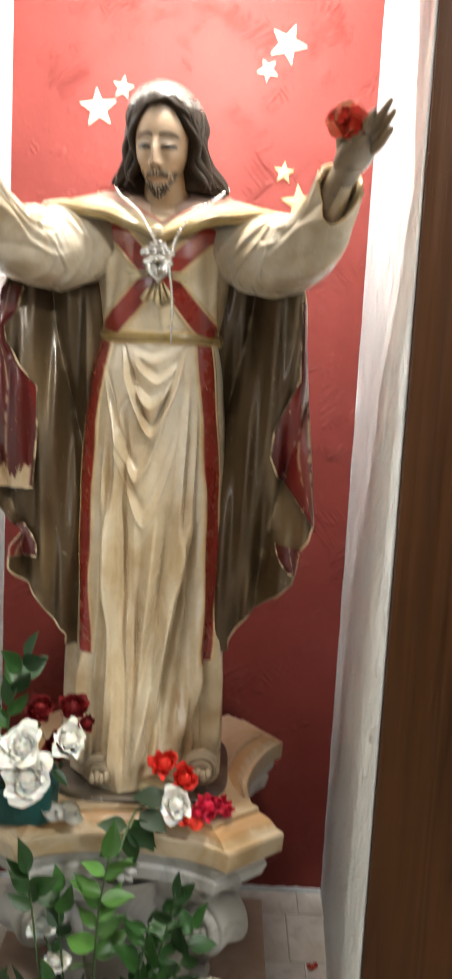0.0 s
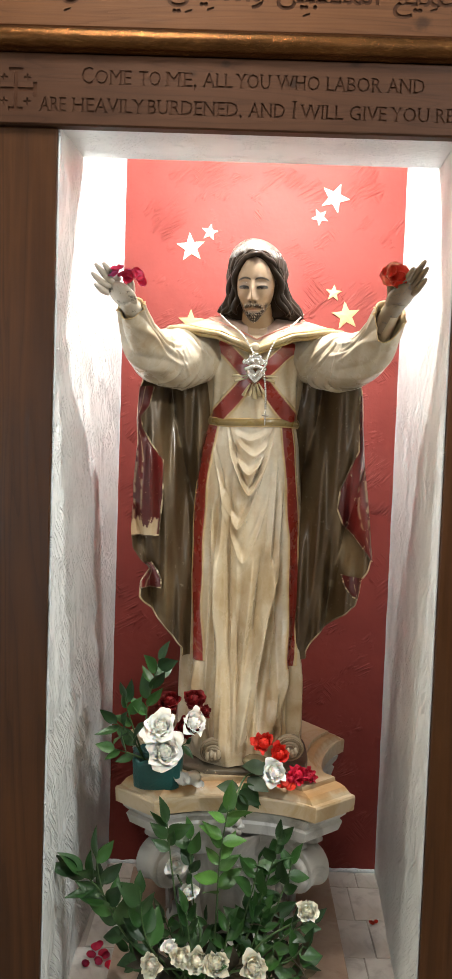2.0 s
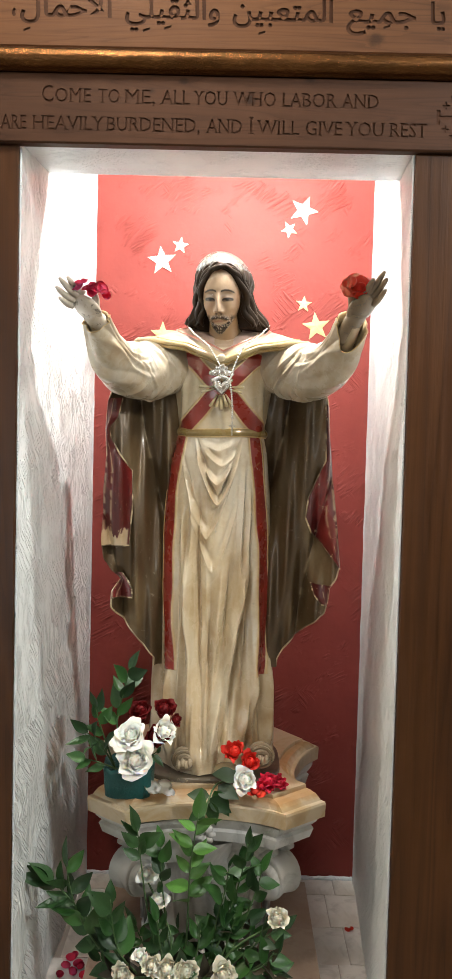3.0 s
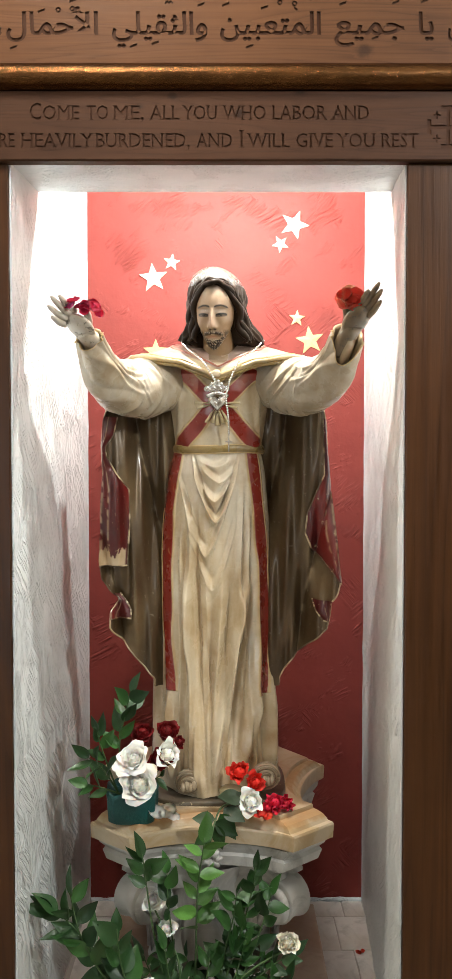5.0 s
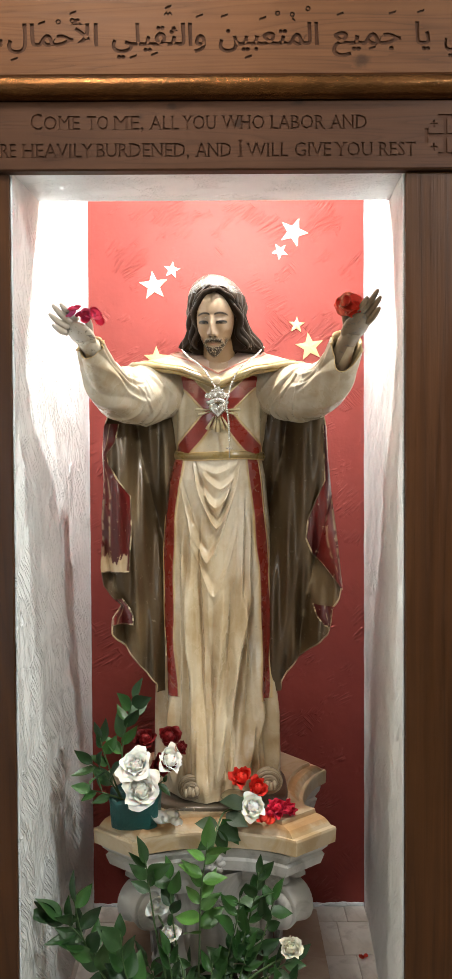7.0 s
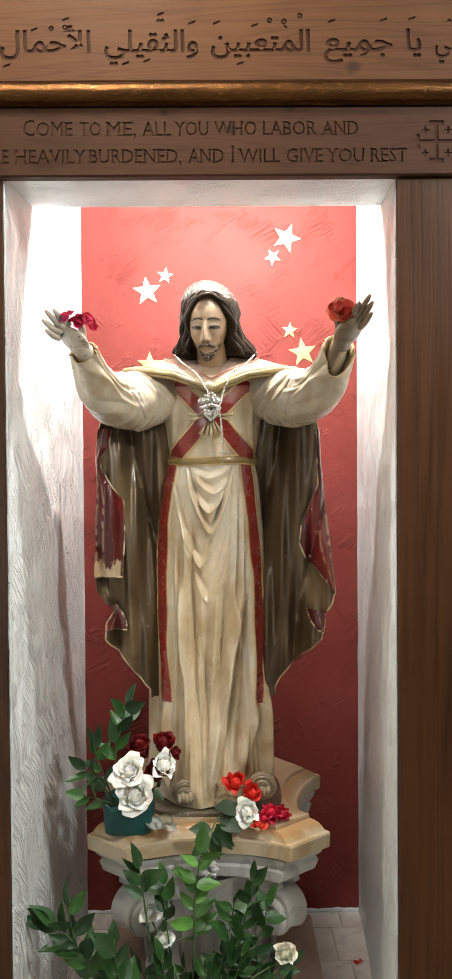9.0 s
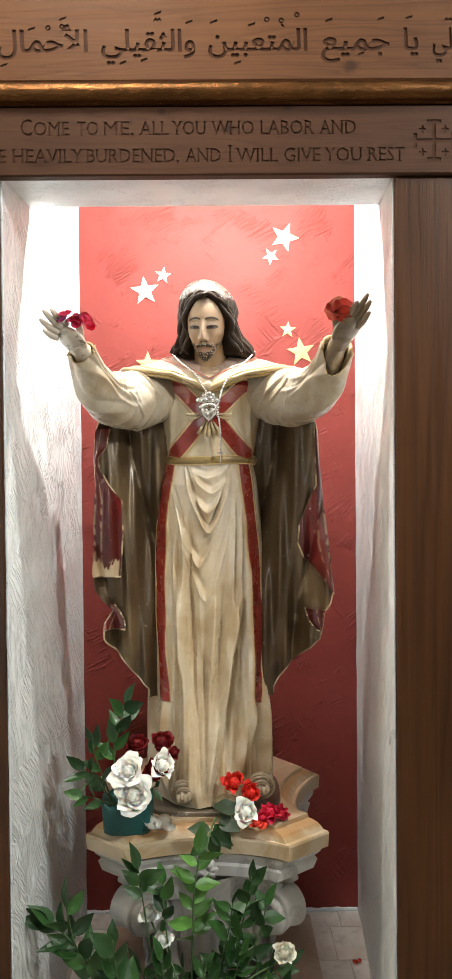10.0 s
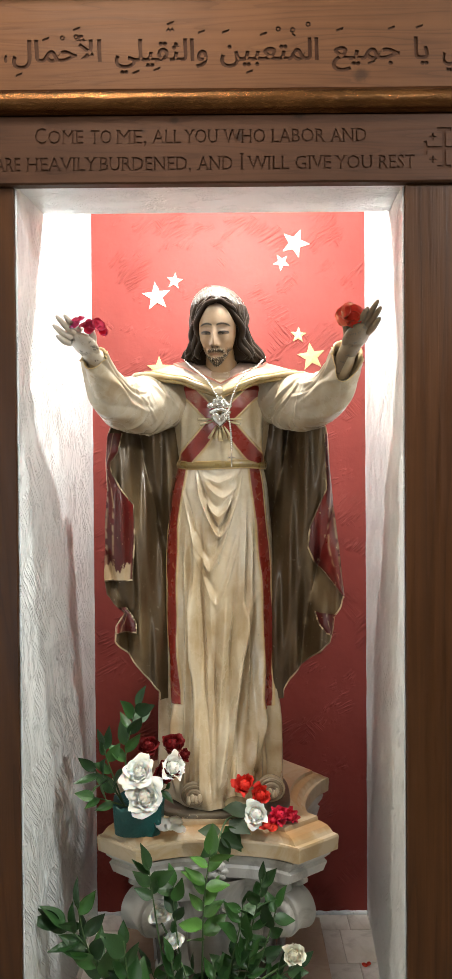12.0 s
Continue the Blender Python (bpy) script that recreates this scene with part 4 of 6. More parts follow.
def mantle(side, edge, patches):
    """One half of the mantle: from its hanging outer edge to behind the robe. edge: (z, x) from top to bottom."""
    ez, ex = np.array([e[0] for e in edge][::-1]), np.array([e[1] for e in edge][::-1])
    z = np.linspace(edge[0][0], edge[-1][0] - 0.02, 300)
    u = np.linspace(0, 1, 170)
    Z, U = np.meshgrid(z, u, indexing="ij")

    def place(Z, U, lift=0.0):
        e = np.interp(Z, ez, ex)
        inner = -0.02
        X = e + (inner - e) * U
        out = np.abs(X + 0.02)
        Y = 1.628 - 0.078 * ease(0.09, 0.30, out)
        fold = 0.044 * (0.5 - np.abs(np.sin(0.5 * (out * 48 - 6.5 * (Z - 1.3) + 0.8 * np.sin(7 * Z) + side))) ** 0.85) + 0.006 * np.sin(out * 130 + 9.0 * (Z - 1.2) + 1.7 * side) + 0.0025 * np.sin(out * 240 - 12 * Z)
        Y = Y + fold * ease(1.72, 1.55, Z) - lift + 0.010 * np.sin(13 * Z + side) * (1 - ease(0.0, 0.25, U))
        return np.stack([X, Y, Z], -1)

    g = place(Z, U)
    out = np.abs(g[..., 0] + 0.02)
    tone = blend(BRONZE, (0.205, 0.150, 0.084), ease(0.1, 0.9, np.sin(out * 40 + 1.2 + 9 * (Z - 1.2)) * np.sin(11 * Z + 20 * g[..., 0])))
    # the tone is paler along some crests, in broken stretches
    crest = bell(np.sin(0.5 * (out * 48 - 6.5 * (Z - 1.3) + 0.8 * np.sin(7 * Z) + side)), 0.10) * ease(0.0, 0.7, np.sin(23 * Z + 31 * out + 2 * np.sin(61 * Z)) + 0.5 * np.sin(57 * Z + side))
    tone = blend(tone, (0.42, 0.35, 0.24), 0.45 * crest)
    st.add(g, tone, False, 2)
    back = g.copy()
    back[..., 1] += 0.016
    st.add(back[:, ::-1], LINING, False, 1)
    st.add(np.stack([g[:, 0], back[:, 0]], 1), (0.30, 0.20, 0.09), False, 1)
    st.add(np.stack([back[-1], g[-1]], 0), OLIVE, False, 1)
    rubbed(g[::2, 0], 0.0019, side)
    for z0, z1, curve in patches:
        cz, cu = np.array([c[0] for c in curve][::-1]), np.array([c[1] for c in curve][::-1])
        zz = np.linspace(z0, z1, 260)
        limit = np.interp(zz, cz, cu)
        e = np.interp(zz, ez, ex)
        umax = (limit - e) / (-0.02 - e)
        UU = np.linspace(0, 1, 40)[None] * umax[:, None]
        ZZ = np.repeat(zz[:, None], 40, 1)
        p = place(ZZ, UU, 0.009)
        p[..., 1] -= 0.008 * np.sin(np.linspace(0, np.pi, 40))[None]
        across = np.linspace(0, 1, 40)[None]
        down = (zz[0] - ZZ) / (zz[0] - zz[-1])
        t = blend(LINING, (0.17, 0.013, 0.012), ease(0.3, 0.8, np.sin(60 * p[..., 0] + 10 * p[..., 2])))
        chips = ease(-0.6, 0.6, np.sin(230 * ZZ + 9 * across) + 0.8 * np.sin(61 * ZZ - 14 * across + side) + 0.5)
        t = blend(t, (0.55, 0.44, 0.29), 0.55 * bell(across - 0.40 + 0.16 * down + 0.05 * np.sin(14 * ZZ), 0.03) * chips)
        t = blend(t, (0.50, 0.40, 0.27), 0.6 * bell(across - 0.04, 0.04) * chips * ease(0.2, 0.5, down))
        if side == 0.0 and z0 > 1.5:
            t = blend(t, (0.60, 0.49, 0.34), 0.9 * ease(0.905, 0.915, down + 0.03 * np.sin(9 * across) + 0.012 * np.sin(41 * across)) * ease(0.95, 0.90, across))
        st.add(p, t, False, 1)
        rubbed(p[:, -1], 0.0020, side + 2)
        rubbed(p[-1], 0.0018, side + 4)


mantle(0.0, [(1.70, -0.235), (1.567, -0.2706), (1.505, -0.2734), (1.449, -0.2706), (1.364, -0.279), (1.2516, -0.282), (1.209, -0.2776), (1.185, -0.2635), (1.160, -0.241), (1.132, -0.259), (1.0966, -0.2607), (1.068, -0.2396), (1.019, -0.200), (0.977, -0.1607)],
       [(1.575, 1.240, [(1.575, -0.241), (1.533, -0.249), (1.508, -0.266), (1.484, -0.263), (1.449, -0.242), (1.412, -0.216), (1.336, -0.214), (1.240, -0.221)]), (1.176, 1.118, [(1.176, -0.238), (1.160, -0.226), (1.140, -0.214), (1.118, -0.212)])])
mantle(1.1, [(1.70, 0.200), (1.567, 0.2254), (1.505, 0.2296), (1.4206, 0.2409), (1.322, 0.248), (1.2516, 0.2536), (1.209, 0.2578), (1.181, 0.2508), (1.160, 0.2367), (1.132, 0.235), (1.0966, 0.2296), (1.054, 0.1874), (1.012, 0.152), (0.977, 0.127)],
       [(1.57, 1.206, [(1.57, 0.219), (1.50, 0.222), (1.445, 0.224), (1.360, 0.186), (1.314, 0.182), (1.280, 0.196), (1.257, 0.219), (1.206, 0.256)]), (1.165, 1.118, [(1.165, 0.198), (1.140, 0.205), (1.118, 0.222)])])

# the cape's collar over the shoulders, with its rolled edge and clasp
phi = np.linspace(-np.pi, np.pi, 220, endpoint=False)
side = np.abs(np.sin(phi / 1.0)) ** 1.2
fwd = np.clip(np.cos(phi), 0, 1)
rimx = -0.016 + 0.205 * np.sign(np.sin(phi)) * np.abs(np.sin(phi)) ** 0.85
rimy = 1.615 - np.where(np.cos(phi) > 0, 0.112, 0.022) * np.cos(phi)
rimz = np.interp(np.abs(phi), [0, 0.10, 0.35, 0.8, 1.2, 1.57, 2.2, 3.15], [1.660, 1.672, 1.693, 1.706, 1.710, 1.704, 1.715, 1.70])
neck = np.stack([-0.014 + 0.043 * np.sin(phi), 1.592 - 0.040 * np.cos(phi), np.interp(np.abs(phi), [0, 0.6, 1.57, 3.15], [1.695, 1.718, 1.745, 1.752])], -1)
rim = np.stack([rimx, rimy, rimz], -1)
rows, cols = [], []
for t in np.linspace(0, 1, 26):
    p = neck * (1 - t) + rim * t
    p[:, 2] += 0.008 * np.sin(np.pi * t) * (1 - 0.6 * fwd) + 0.0012 * np.sin(9 * phi + 5 * t) * t
    rows.append(p)
    cols.append(np.broadcast_to(PINK if t < 0.58 else (0.47, 0.395, 0.27), p.shape) * (0.9 + 0.1 * np.sin(11 * phi))[:, None])
st.add(np.array(rows), np.array(cols), True, 1)
closed = np.concatenate([rim, rim[:1]])
st.tube(closed + np.array((0, 0.000, 0.000)), np.full(len(closed), 0.0066) * (0.85 + 0.15 * np.cos(np.append(phi, np.pi) * 7)), (0.46, 0.37, 0.21), 12)
st.tube(closed + np.array((0, 0.004, -0.008)), 0.0048, OLIVE, 10)
for t, r_, c in ((0.86, 0.0030, (0.36, 0.27, 0.12)), (0.40, 0.0026, (0.40, 0.16, 0.12))):
    ridge = neck * (1 - t) + rim * t
    ridge[:, 2] += 0.008 * np.sin(np.pi * t) * (1 - 0.6 * fwd) + 0.0012 * np.sin(9 * phi + 5 * t) * t
    st.tube(np.concatenate([ridge, ridge[:1]]), r_, c, 8)
st.ball((-0.018, 1.492, 1.666), (0.0095, 0.006, 0.0085), (0.62, 0.55, 0.42))

# neck and head
st.tube(spline([(-0.013, 1.600, 1.66), (-0.014, 1.592, 1.71), (-0.016, 1.583, 1.77)], 14), np.linspace(0.046, 0.035, 14), (0.225, 0.142, 0.072), 32, material=6)
t = np.linspace(0.02, np.pi - 0.02, 300)
p = np.linspace(-np.pi, np.pi, 420, endpoint=False)
TT, PP = np.meshgrid(t, p, indexing="ij")
ux, uy, uz = np.sin(TT) * np.sin(PP), -np.sin(TT) * np.cos(PP), np.cos(TT)
ff = ease(0.1, 0.6, -uy)
jaw = np.interp(uz, [-1, -0.7, -0.2, 0.3, 1], [0.52, 0.68, 0.92, 1.0, 0.98])
hx, hy, hz = 0.0465 * ux * jaw, 0.062 * uy * np.interp(uz, [-1, -0.6, 0, 1], [0.88, 0.95, 1.0, 0.96]), 0.0775 * uz
px_, pz_ = hx, hz
nose = bell(px_, 0.0046 + 0.0034 * ease(-0.005, -0.020, pz_)) * ease(0.020, -0.016, pz_) * ease(-0.027, -0.020, pz_)
ax = np.abs(px_)
wing = bell(pz_ + 0.0215, 0.0040) * bell(ax - 0.0080, 0.0030)
push = 0.0200 * nose + 0.0060 * wing
brow = bell(pz_ - 0.0200 + 26 * (ax - 0.017) ** 2, 0.0040) * ease(0.034, 0.026, ax)
push += 0.0006 * brow
push -= 0.0046 * bell(pz_ - 0.0130, 0.0060) * bell(ax - 0.0190, 0.0100)
push += 0.0034 * bell(pz_ - 0.0055, 0.0056) * bell(ax - 0.0195, 0.0080)
push += 0.0040 * bell(pz_ + 0.014, 0.012) * bell(ax - 0.026, 0.010)
mouth = bell(pz_ + 0.0415, 0.0024) * bell(px_, 0.0100)
moustache = bell(pz_ + 0.0330 + 11 * ax ** 2, 0.0042) * ease(0.024, 0.018, ax)
chin = ease(-0.0450, -0.0490, pz_ - 0.006 * ease(0.010, 0.022, ax))
jawline = ease(0.021, 0.027, ax) * ease(-0.026, -0.036, pz_ + 0.20 * (ax - 0.026))
whisk = np.clip(np.maximum(np.maximum(chin, moustache), jawline), 0, 1) * (1 - mouth)
curl = np.sin(620 * px_ + 4 * np.sin(260 * pz_)) * np.sin(520 * pz_ + 3 * np.sin(300 * px_))
push += whisk * (0.0058 + 0.0022 * curl) - 0.003 * mouth
push += 0.006 * bell(pz_ + 0.062, 0.012) * bell(px_, 0.015)
push *= ff
tone = np.broadcast_to(SKIN, TT.shape + (3,))
tone = blend(tone, blend(BEARD, (0.30, 0.245, 0.185), ease(0.15, 0.55, curl)), np.clip(whisk * ff * 1.1, 0, 1))
tone = blend(tone, (0.36, 0.19, 0.14), 0.8 * mouth * ff)
tone = blend(tone, HAIR, np.clip(1.8 * bell(pz_ - 0.0215 + 22 * (ax - 0.016) ** 2, 0.0018) * ease(0.004, 0.007, ax) * ease(0.036, 0.029, ax) * ff, 0, 1))
tone = blend(tone, (0.135, 0.085, 0.050), 0.8 * bell(pz_ - 0.0090, 0.0075) * bell(ax - 0.0190, 0.0120) * ff)
almond = ((ax - 0.0195) / 0.0115) ** 2 + ((pz_ - 0.0012 + 18 * (ax - 0.0195) ** 2) / 0.0036) ** 2
tone = blend(tone, (0.060, 0.040, 0.027), 0.9 * ease(1.1, 0.8, almond) * ff)
tone = blend(tone, (0.012, 0.009, 0.007), ease(1.0, 0.7, ((ax - 0.0190) / 0.0040) ** 2 + ((pz_ - 0.0012) / 0.0026) ** 2) * ff)
tone = blend(tone, (0.012, 0.009, 0.007), np.clip(1.8 * bell(pz_ - 0.0040 + 24 * (ax - 0.0195) ** 2, 0.0017), 0, 1) * ease(0.0330, 0.0300, ax) * ease(0.0070, 0.0095, ax) * ff)
tone = blend(tone, (0.05, 0.03, 0.02), np.clip(1.4 * bell(pz_ + 0.0258, 0.0018) * bell(ax - 0.0055, 0.0026) * ff, 0, 1))
hy = hy - push
hz = np.where(hz < 0, 1.14 * hz, hz)
nod = np.array(Euler((radians(13), 0, radians(-7))).to_matrix())
st.add(np.stack([hx, hy, hz], -1) @ nod.T + np.array((-0.0205, 1.571, 1.807)), tone, True, 6)

# hair: a heavy mass, parted in the middle, with wavy locks that leave the face free
z = np.concatenate([1.842 + 0.0727 * np.cos(np.linspace(0.0, np.pi / 2, 70)), np.linspace(1.841, 1.735, 90)])
ph = np.linspace(-np.pi, np.pi, 300, endpoint=False)
Z, P = np.meshgrid(z, ph, indexing="ij")
zk = [1.735, 1.745, 1.760, 1.785, 1.81, 1.84, 1.865, 1.885, 1.90, 1.910, 1.9145]
W = np.interp(Z, zk, [0.082, 0.095, 0.090, 0.073, 0.066, 0.0675, 0.065, 0.057, 0.044, 0.022, 0.001])
BK = np.interp(Z, zk, [0.050, 0.060, 0.068, 0.070, 0.074, 0.078, 0.076, 0.068, 0.053, 0.026, 0.001])
FR = np.interp(Z, zk, [0.034, 0.040, 0.046, 0.052, 0.057, 0.061, 0.0635, 0.060, 0.048, 0.026, 0.001])
dome = np.sqrt(np.clip(1 - ((Z - 1.842) / 0.0727) ** 2, 0.0001, 1))
W, BK, FR = (np.where(Z > 1.842, r0 * dome, q) for r0, q in ((0.0675, W), (0.0780, BK), (0.0630, FR)))
HX = np.interp(Z, [1.745, 1.80, 1.86, 1.91], [-0.006, -0.016, -0.019, -0.026])
wave = 1 + 0.042 * np.sin(7 * P + 3.0 * np.sin(38 * Z)) + 0.022 * np.sin(19 * P + 2.5 * np.sin(45 * Z + 1)) + 0.005 * np.sin(47 * P + 3 * np.sin(60 * Z))
wave = 1 + (wave - 1) * ease(1.90, 1.83, Z) + 0.002 * np.sin(30 * P + 60 * (Z - 1.9)) * ease(1.912, 1.89, Z)
PF = P + 0.12
open_half = np.interp(Z, [1.735, 1.76, 1.80, 1.83, 1.852, 1.866, 1.872], [0.55, 0.60, 0.70, 0.72, 0.60, 0.30, 0.0])
gone = (1 - ease(open_half - 0.05, open_half + 0.16, np.abs(PF))) * (Z < 1.872)
shrink = 1 - 0.55 * gone
D = np.where(np.cos(P) > 0, FR, BK)
g = np.stack([HX + W * np.sin(P) * wave * shrink, 1.590 - D * np.cos(P) * wave * shrink, Z + 0.006 * np.sin(P * 3) * ease(1.77, 1.735, Z)], -1)
# the lamp's sheen on the crown, painted in as grey streaks
crown_sheen = ease(1.862, 1.880, Z + 0.005 * np.sin(11 * P) + 0.003 * np.sin(31 * P)) * (1 - gone)
tone = blend(HAIR, (0.155, 0.150, 0.142), crown_sheen * np.clip(0.55 + 0.30 * np.sin(17 * P + 90 * Z + 2 * np.sin(7 * P)) * np.sin(240 * Z + 5 * np.sin(9 * P)) + 0.30 * np.sin(43 * P - 150 * Z) * np.sin(29 * P + 330 * Z), 0, 1))
# a fainter sheen painted down both sides of the hair
tone = blend(tone, (0.10, 0.088, 0.072), 0.5 * bell(np.abs(P) - 1.75, 0.30) * ease(1.78, 1.82, Z) * (1 - crown_sheen))
# the crown with its painted sheen takes the gloss paint, the locks are dull
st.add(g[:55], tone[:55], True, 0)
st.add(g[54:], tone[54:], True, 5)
st.add(np.stack([g[-1], np.repeat(g[-1].mean(0)[None], g.shape[1], 0)], 0), HAIR, True, 5)
for side in (-1, 1):
    for k in (0, 1.6, 3.4):
        line = spline([(-0.029 + side * 0.003, 1.527 + 0.005 * k, 1.866 + 0.0035 * k), (-0.024 + side * (0.027 + 0.002 * k), 1.531 + 0.005 * k, 1.854 + 0.004 * k), (-0.018 + side * (0.046 + 0.003 * k), 1.547 + 0.005 * k, 1.818),
                       (-0.015 + side * (0.047 + 0.004 * k), 1.556 + 0.005 * k, 1.782), (-0.010 + side * (0.054 + 0.006 * k), 1.556 + 0.005 * k, 1.756), (-0.008 + side * (0.058 + 0.0075 * k), 1.552 + 0.005 * k, 1.741)], 60)
        u = np.linspace(0, 1, 60)
        line[:, 0] += 0.0040 * np.sin(15 * u + 1.3 * k + side) * ease(0.1, 0.4, u)
        line[:, 1] += 0.0020 * np.sin(14 * u + 2.1 * k) * ease(0.1, 0.4, u)
        st.tube(line, 0.0012 + 0.0090 * np.sin(np.pi * np.clip(u * 0.93 + 0.05, 0, 1)) ** 0.8 * (0.7 + 0.3 * u), HAIR, 14, material=5)

# the wavy fringe along the forehead
for k, r_ in enumerate((0.0062, 0.0052, 0.0046)):
    line = spline([(-0.068, 1.552, 1.818), (-0.060, 1.538, 1.846), (-0.043, 1.526, 1.862), (-0.023, 1.520 + 0.002 * k, 1.869), (-0.001, 1.526, 1.863), (0.018, 1.538, 1.847), (0.027, 1.552, 1.819)], 80)
    u = np.linspace(0, 1, 80)
    line[:, 2] += 0.0016 * np.sin(25 * u + 2 * k) + 0.0045 * k
    line[:, 1] += 0.0016 * np.sin(24 * u + k) + 0.0035 * k
    st.tube(line, r_ * (0.9 + 0.12 * np.sin(19 * u + 3 * k)), HAIR, 12, material=5)

# silver heart with its crown and gilded rays on the breast
t = np.linspace(0, 2 * np.pi, 60, endpoint=False)
hxs, hzs = 0.0205 * np.sin(t) ** 3, 0.00150 * (13 * np.cos(t) - 5 * np.cos(2 * t) - 2 * np.cos(3 * t) - np.cos(4 * t))
rows = [np.stack([-0.016 + hxs * k, np.full(60, y), 1.604 + hzs * k], -1) for k, y in ((1.0, 1.530), (1.0, 1.508), (0.9, 1.502), (0.6, 1.497), (0.02, 1.495))]
st.add(np.array(rows), (0.8, 0.8, 0.8), True, 3)
for dx, dz, r_ in ((0.0, 0.033, 0.0120), (-0.012, 0.031, 0.0100), (0.012, 0.031, 0.0100), (-0.022, 0.030, 0.0070), (0.022, 0.030, 0.0070), (0.0, 0.0460, 0.0075), (-0.009, 0.041, 0.0060), (0.009, 0.041, 0.0060)):
    st.ball((-0.017 + dx, 1.502, 1.604 + dz), (r_, 0.005, r_ * 0.8), (0.8, 0.8, 0.8), (0, 20 * dx / 0.01, 0), 3, 10)
st.tube(spline([(-0.039, 1.507, 1.618), (-0.016, 1.496, 1.624), (0.007, 1.507, 1.618)], 12), 0.0045, (0.8, 0.8, 0.8), 8, material=3)
for i in range(15):
    a = math.radians(-105 + 15 * i) if i < 15 else 0
    d = np.array((math.sin(a), 0, -math.cos(a)))
    if abs(math.degrees(a)) > 100 or 40 < abs(math.degrees(a)) < 68:
        continue
    base, tip = np.array((-0.016, 1.522, 1.604)) + 0.018 * d, np.array((-0.016, 1.517, 1.604)) + (0.046 + 0.004 * (i % 2)) * d
    st.tube([base, (base + tip) / 2, tip], [0.0026, 0.0050, 0.0060], (0.60, 0.52, 0.34), 6, flat=0.6)

# base slab and the feet
g = []
for k, zz in ((0.02, 0.7345), (0.98, 0.7345), (1.0, 0.731), (1.0, 0.7245)):
    a = np.linspace(0, 2 * np.pi, 80, endpoint=False)
    g.append(np.stack([-0.018 + k * 0.158 * np.sign(np.cos(a)) * np.abs(np.cos(a)) ** 0.5, 1.622 + k * 0.150 * np.sign(np.sin(a)) * np.abs(np.sin(a)) ** 0.6, np.full(80, zz)], -1))
st.add(np.array(g), (0.10, 0.08, 0.055), True, 1)
for x, y, zc, r in ((-0.079, 1.496, 0.768, 0.029), (0.092, 1.506, 0.778, 0.031)):
    st.ball((x, y + 0.012, zc), (r, r * 0.85, r * 0.92), GREY_SKIN)
    for k in range(4):
        a = np.linspace(0, 2 * np.pi, 40)
        q = r * (0.35 + 0.19 * k)
        dep = r * 0.85 * np.sqrt(max(0.0, 1 - (q / r) ** 2))
        st.tube(np.stack([x + q * np.cos(a), np.full(40, y + 0.012 - dep), zc + q * 0.92 * np.sin(a)], -1), 0.0034, (0.36, 0.30, 0.22) if k % 2 else (0.24, 0.19, 0.13), 8)
    for k in range(4):
        st.ball((x - 0.012 + 0.008 * k, y - 0.014, zc - 0.006 + 0.004 * (k % 2)), (0.006, 0.008, 0.010), (0.46, 0.39, 0.29), n=8)
st.ball((0.020, 1.488, 0.748), (0.034, 0.030, 0.017), (0.30, 0.25, 0.15), (0, 8, -15))
statue = tagged(new("statue", st.mesh("statue", [PAINT_GLOSS, PAINT_WORN, PAINT_METAL, SILVER, PAINT_CHIPPED, PAINT_HAIR, PAINT_SKIN])), label="glossy painted plaster robed statue with outspread arms on a marble capital", category="statue")


# ---- rosary over the statue's shoulders ----
def rosary():
    ob = thing("rosary", (-0.018, 1.49, 1.64), label="silver bead rosary with a small cross hung round the statue", category="rosary")
    strand = spline([(-0.099, 1.592, 1.748), (-0.080, 1.535, 1.722), (-0.047, 1.500, 1.692), (-0.022, 1.482, 1.652)], 26)
    other = spline([(0.088, 1.592, 1.750), (0.066, 1.535, 1.722), (0.032, 1.500, 1.692), (0.012, 1.482, 1.652), (0.006, 1.486, 1.628), (-0.004, 1.486, 1.612)], 34)
    drop = spline([(0.003, 1.492, 1.612), (0.008, 1.500, 1.570), (0.009, 1.512, 1.535)], 18)
    me = bpy.data.meshes.new("bead")
    bm = bmesh.new()
    bmesh.ops.create_icosphere(bm, subdivisions=2, radius=0.0027)
    for f in bm.faces:
        f.smooth = True
    bm.to_mesh(me)
    bm.free()
    me.materials.append(SILVER)
    for line in (strand, other, drop):
        b = bmesh.new()
        tube(b, line, 0.0005, 5)
        part("cord", b, SILVER, ob)
        for q in line:
            bead = hang(new("bead", me), ob)
            bead.location = q
    b = box(0.0075, 0.0105, 1.5125, 1.515, 1.497, 1.530, 0.0006)
    box(0.0015, 0.0165, 1.512, 1.5145, 1.517, 1.520, 0.0006, b)
    part("cross", b, SILVER, ob, "small silver cross pendant")
    return ob


rosary()


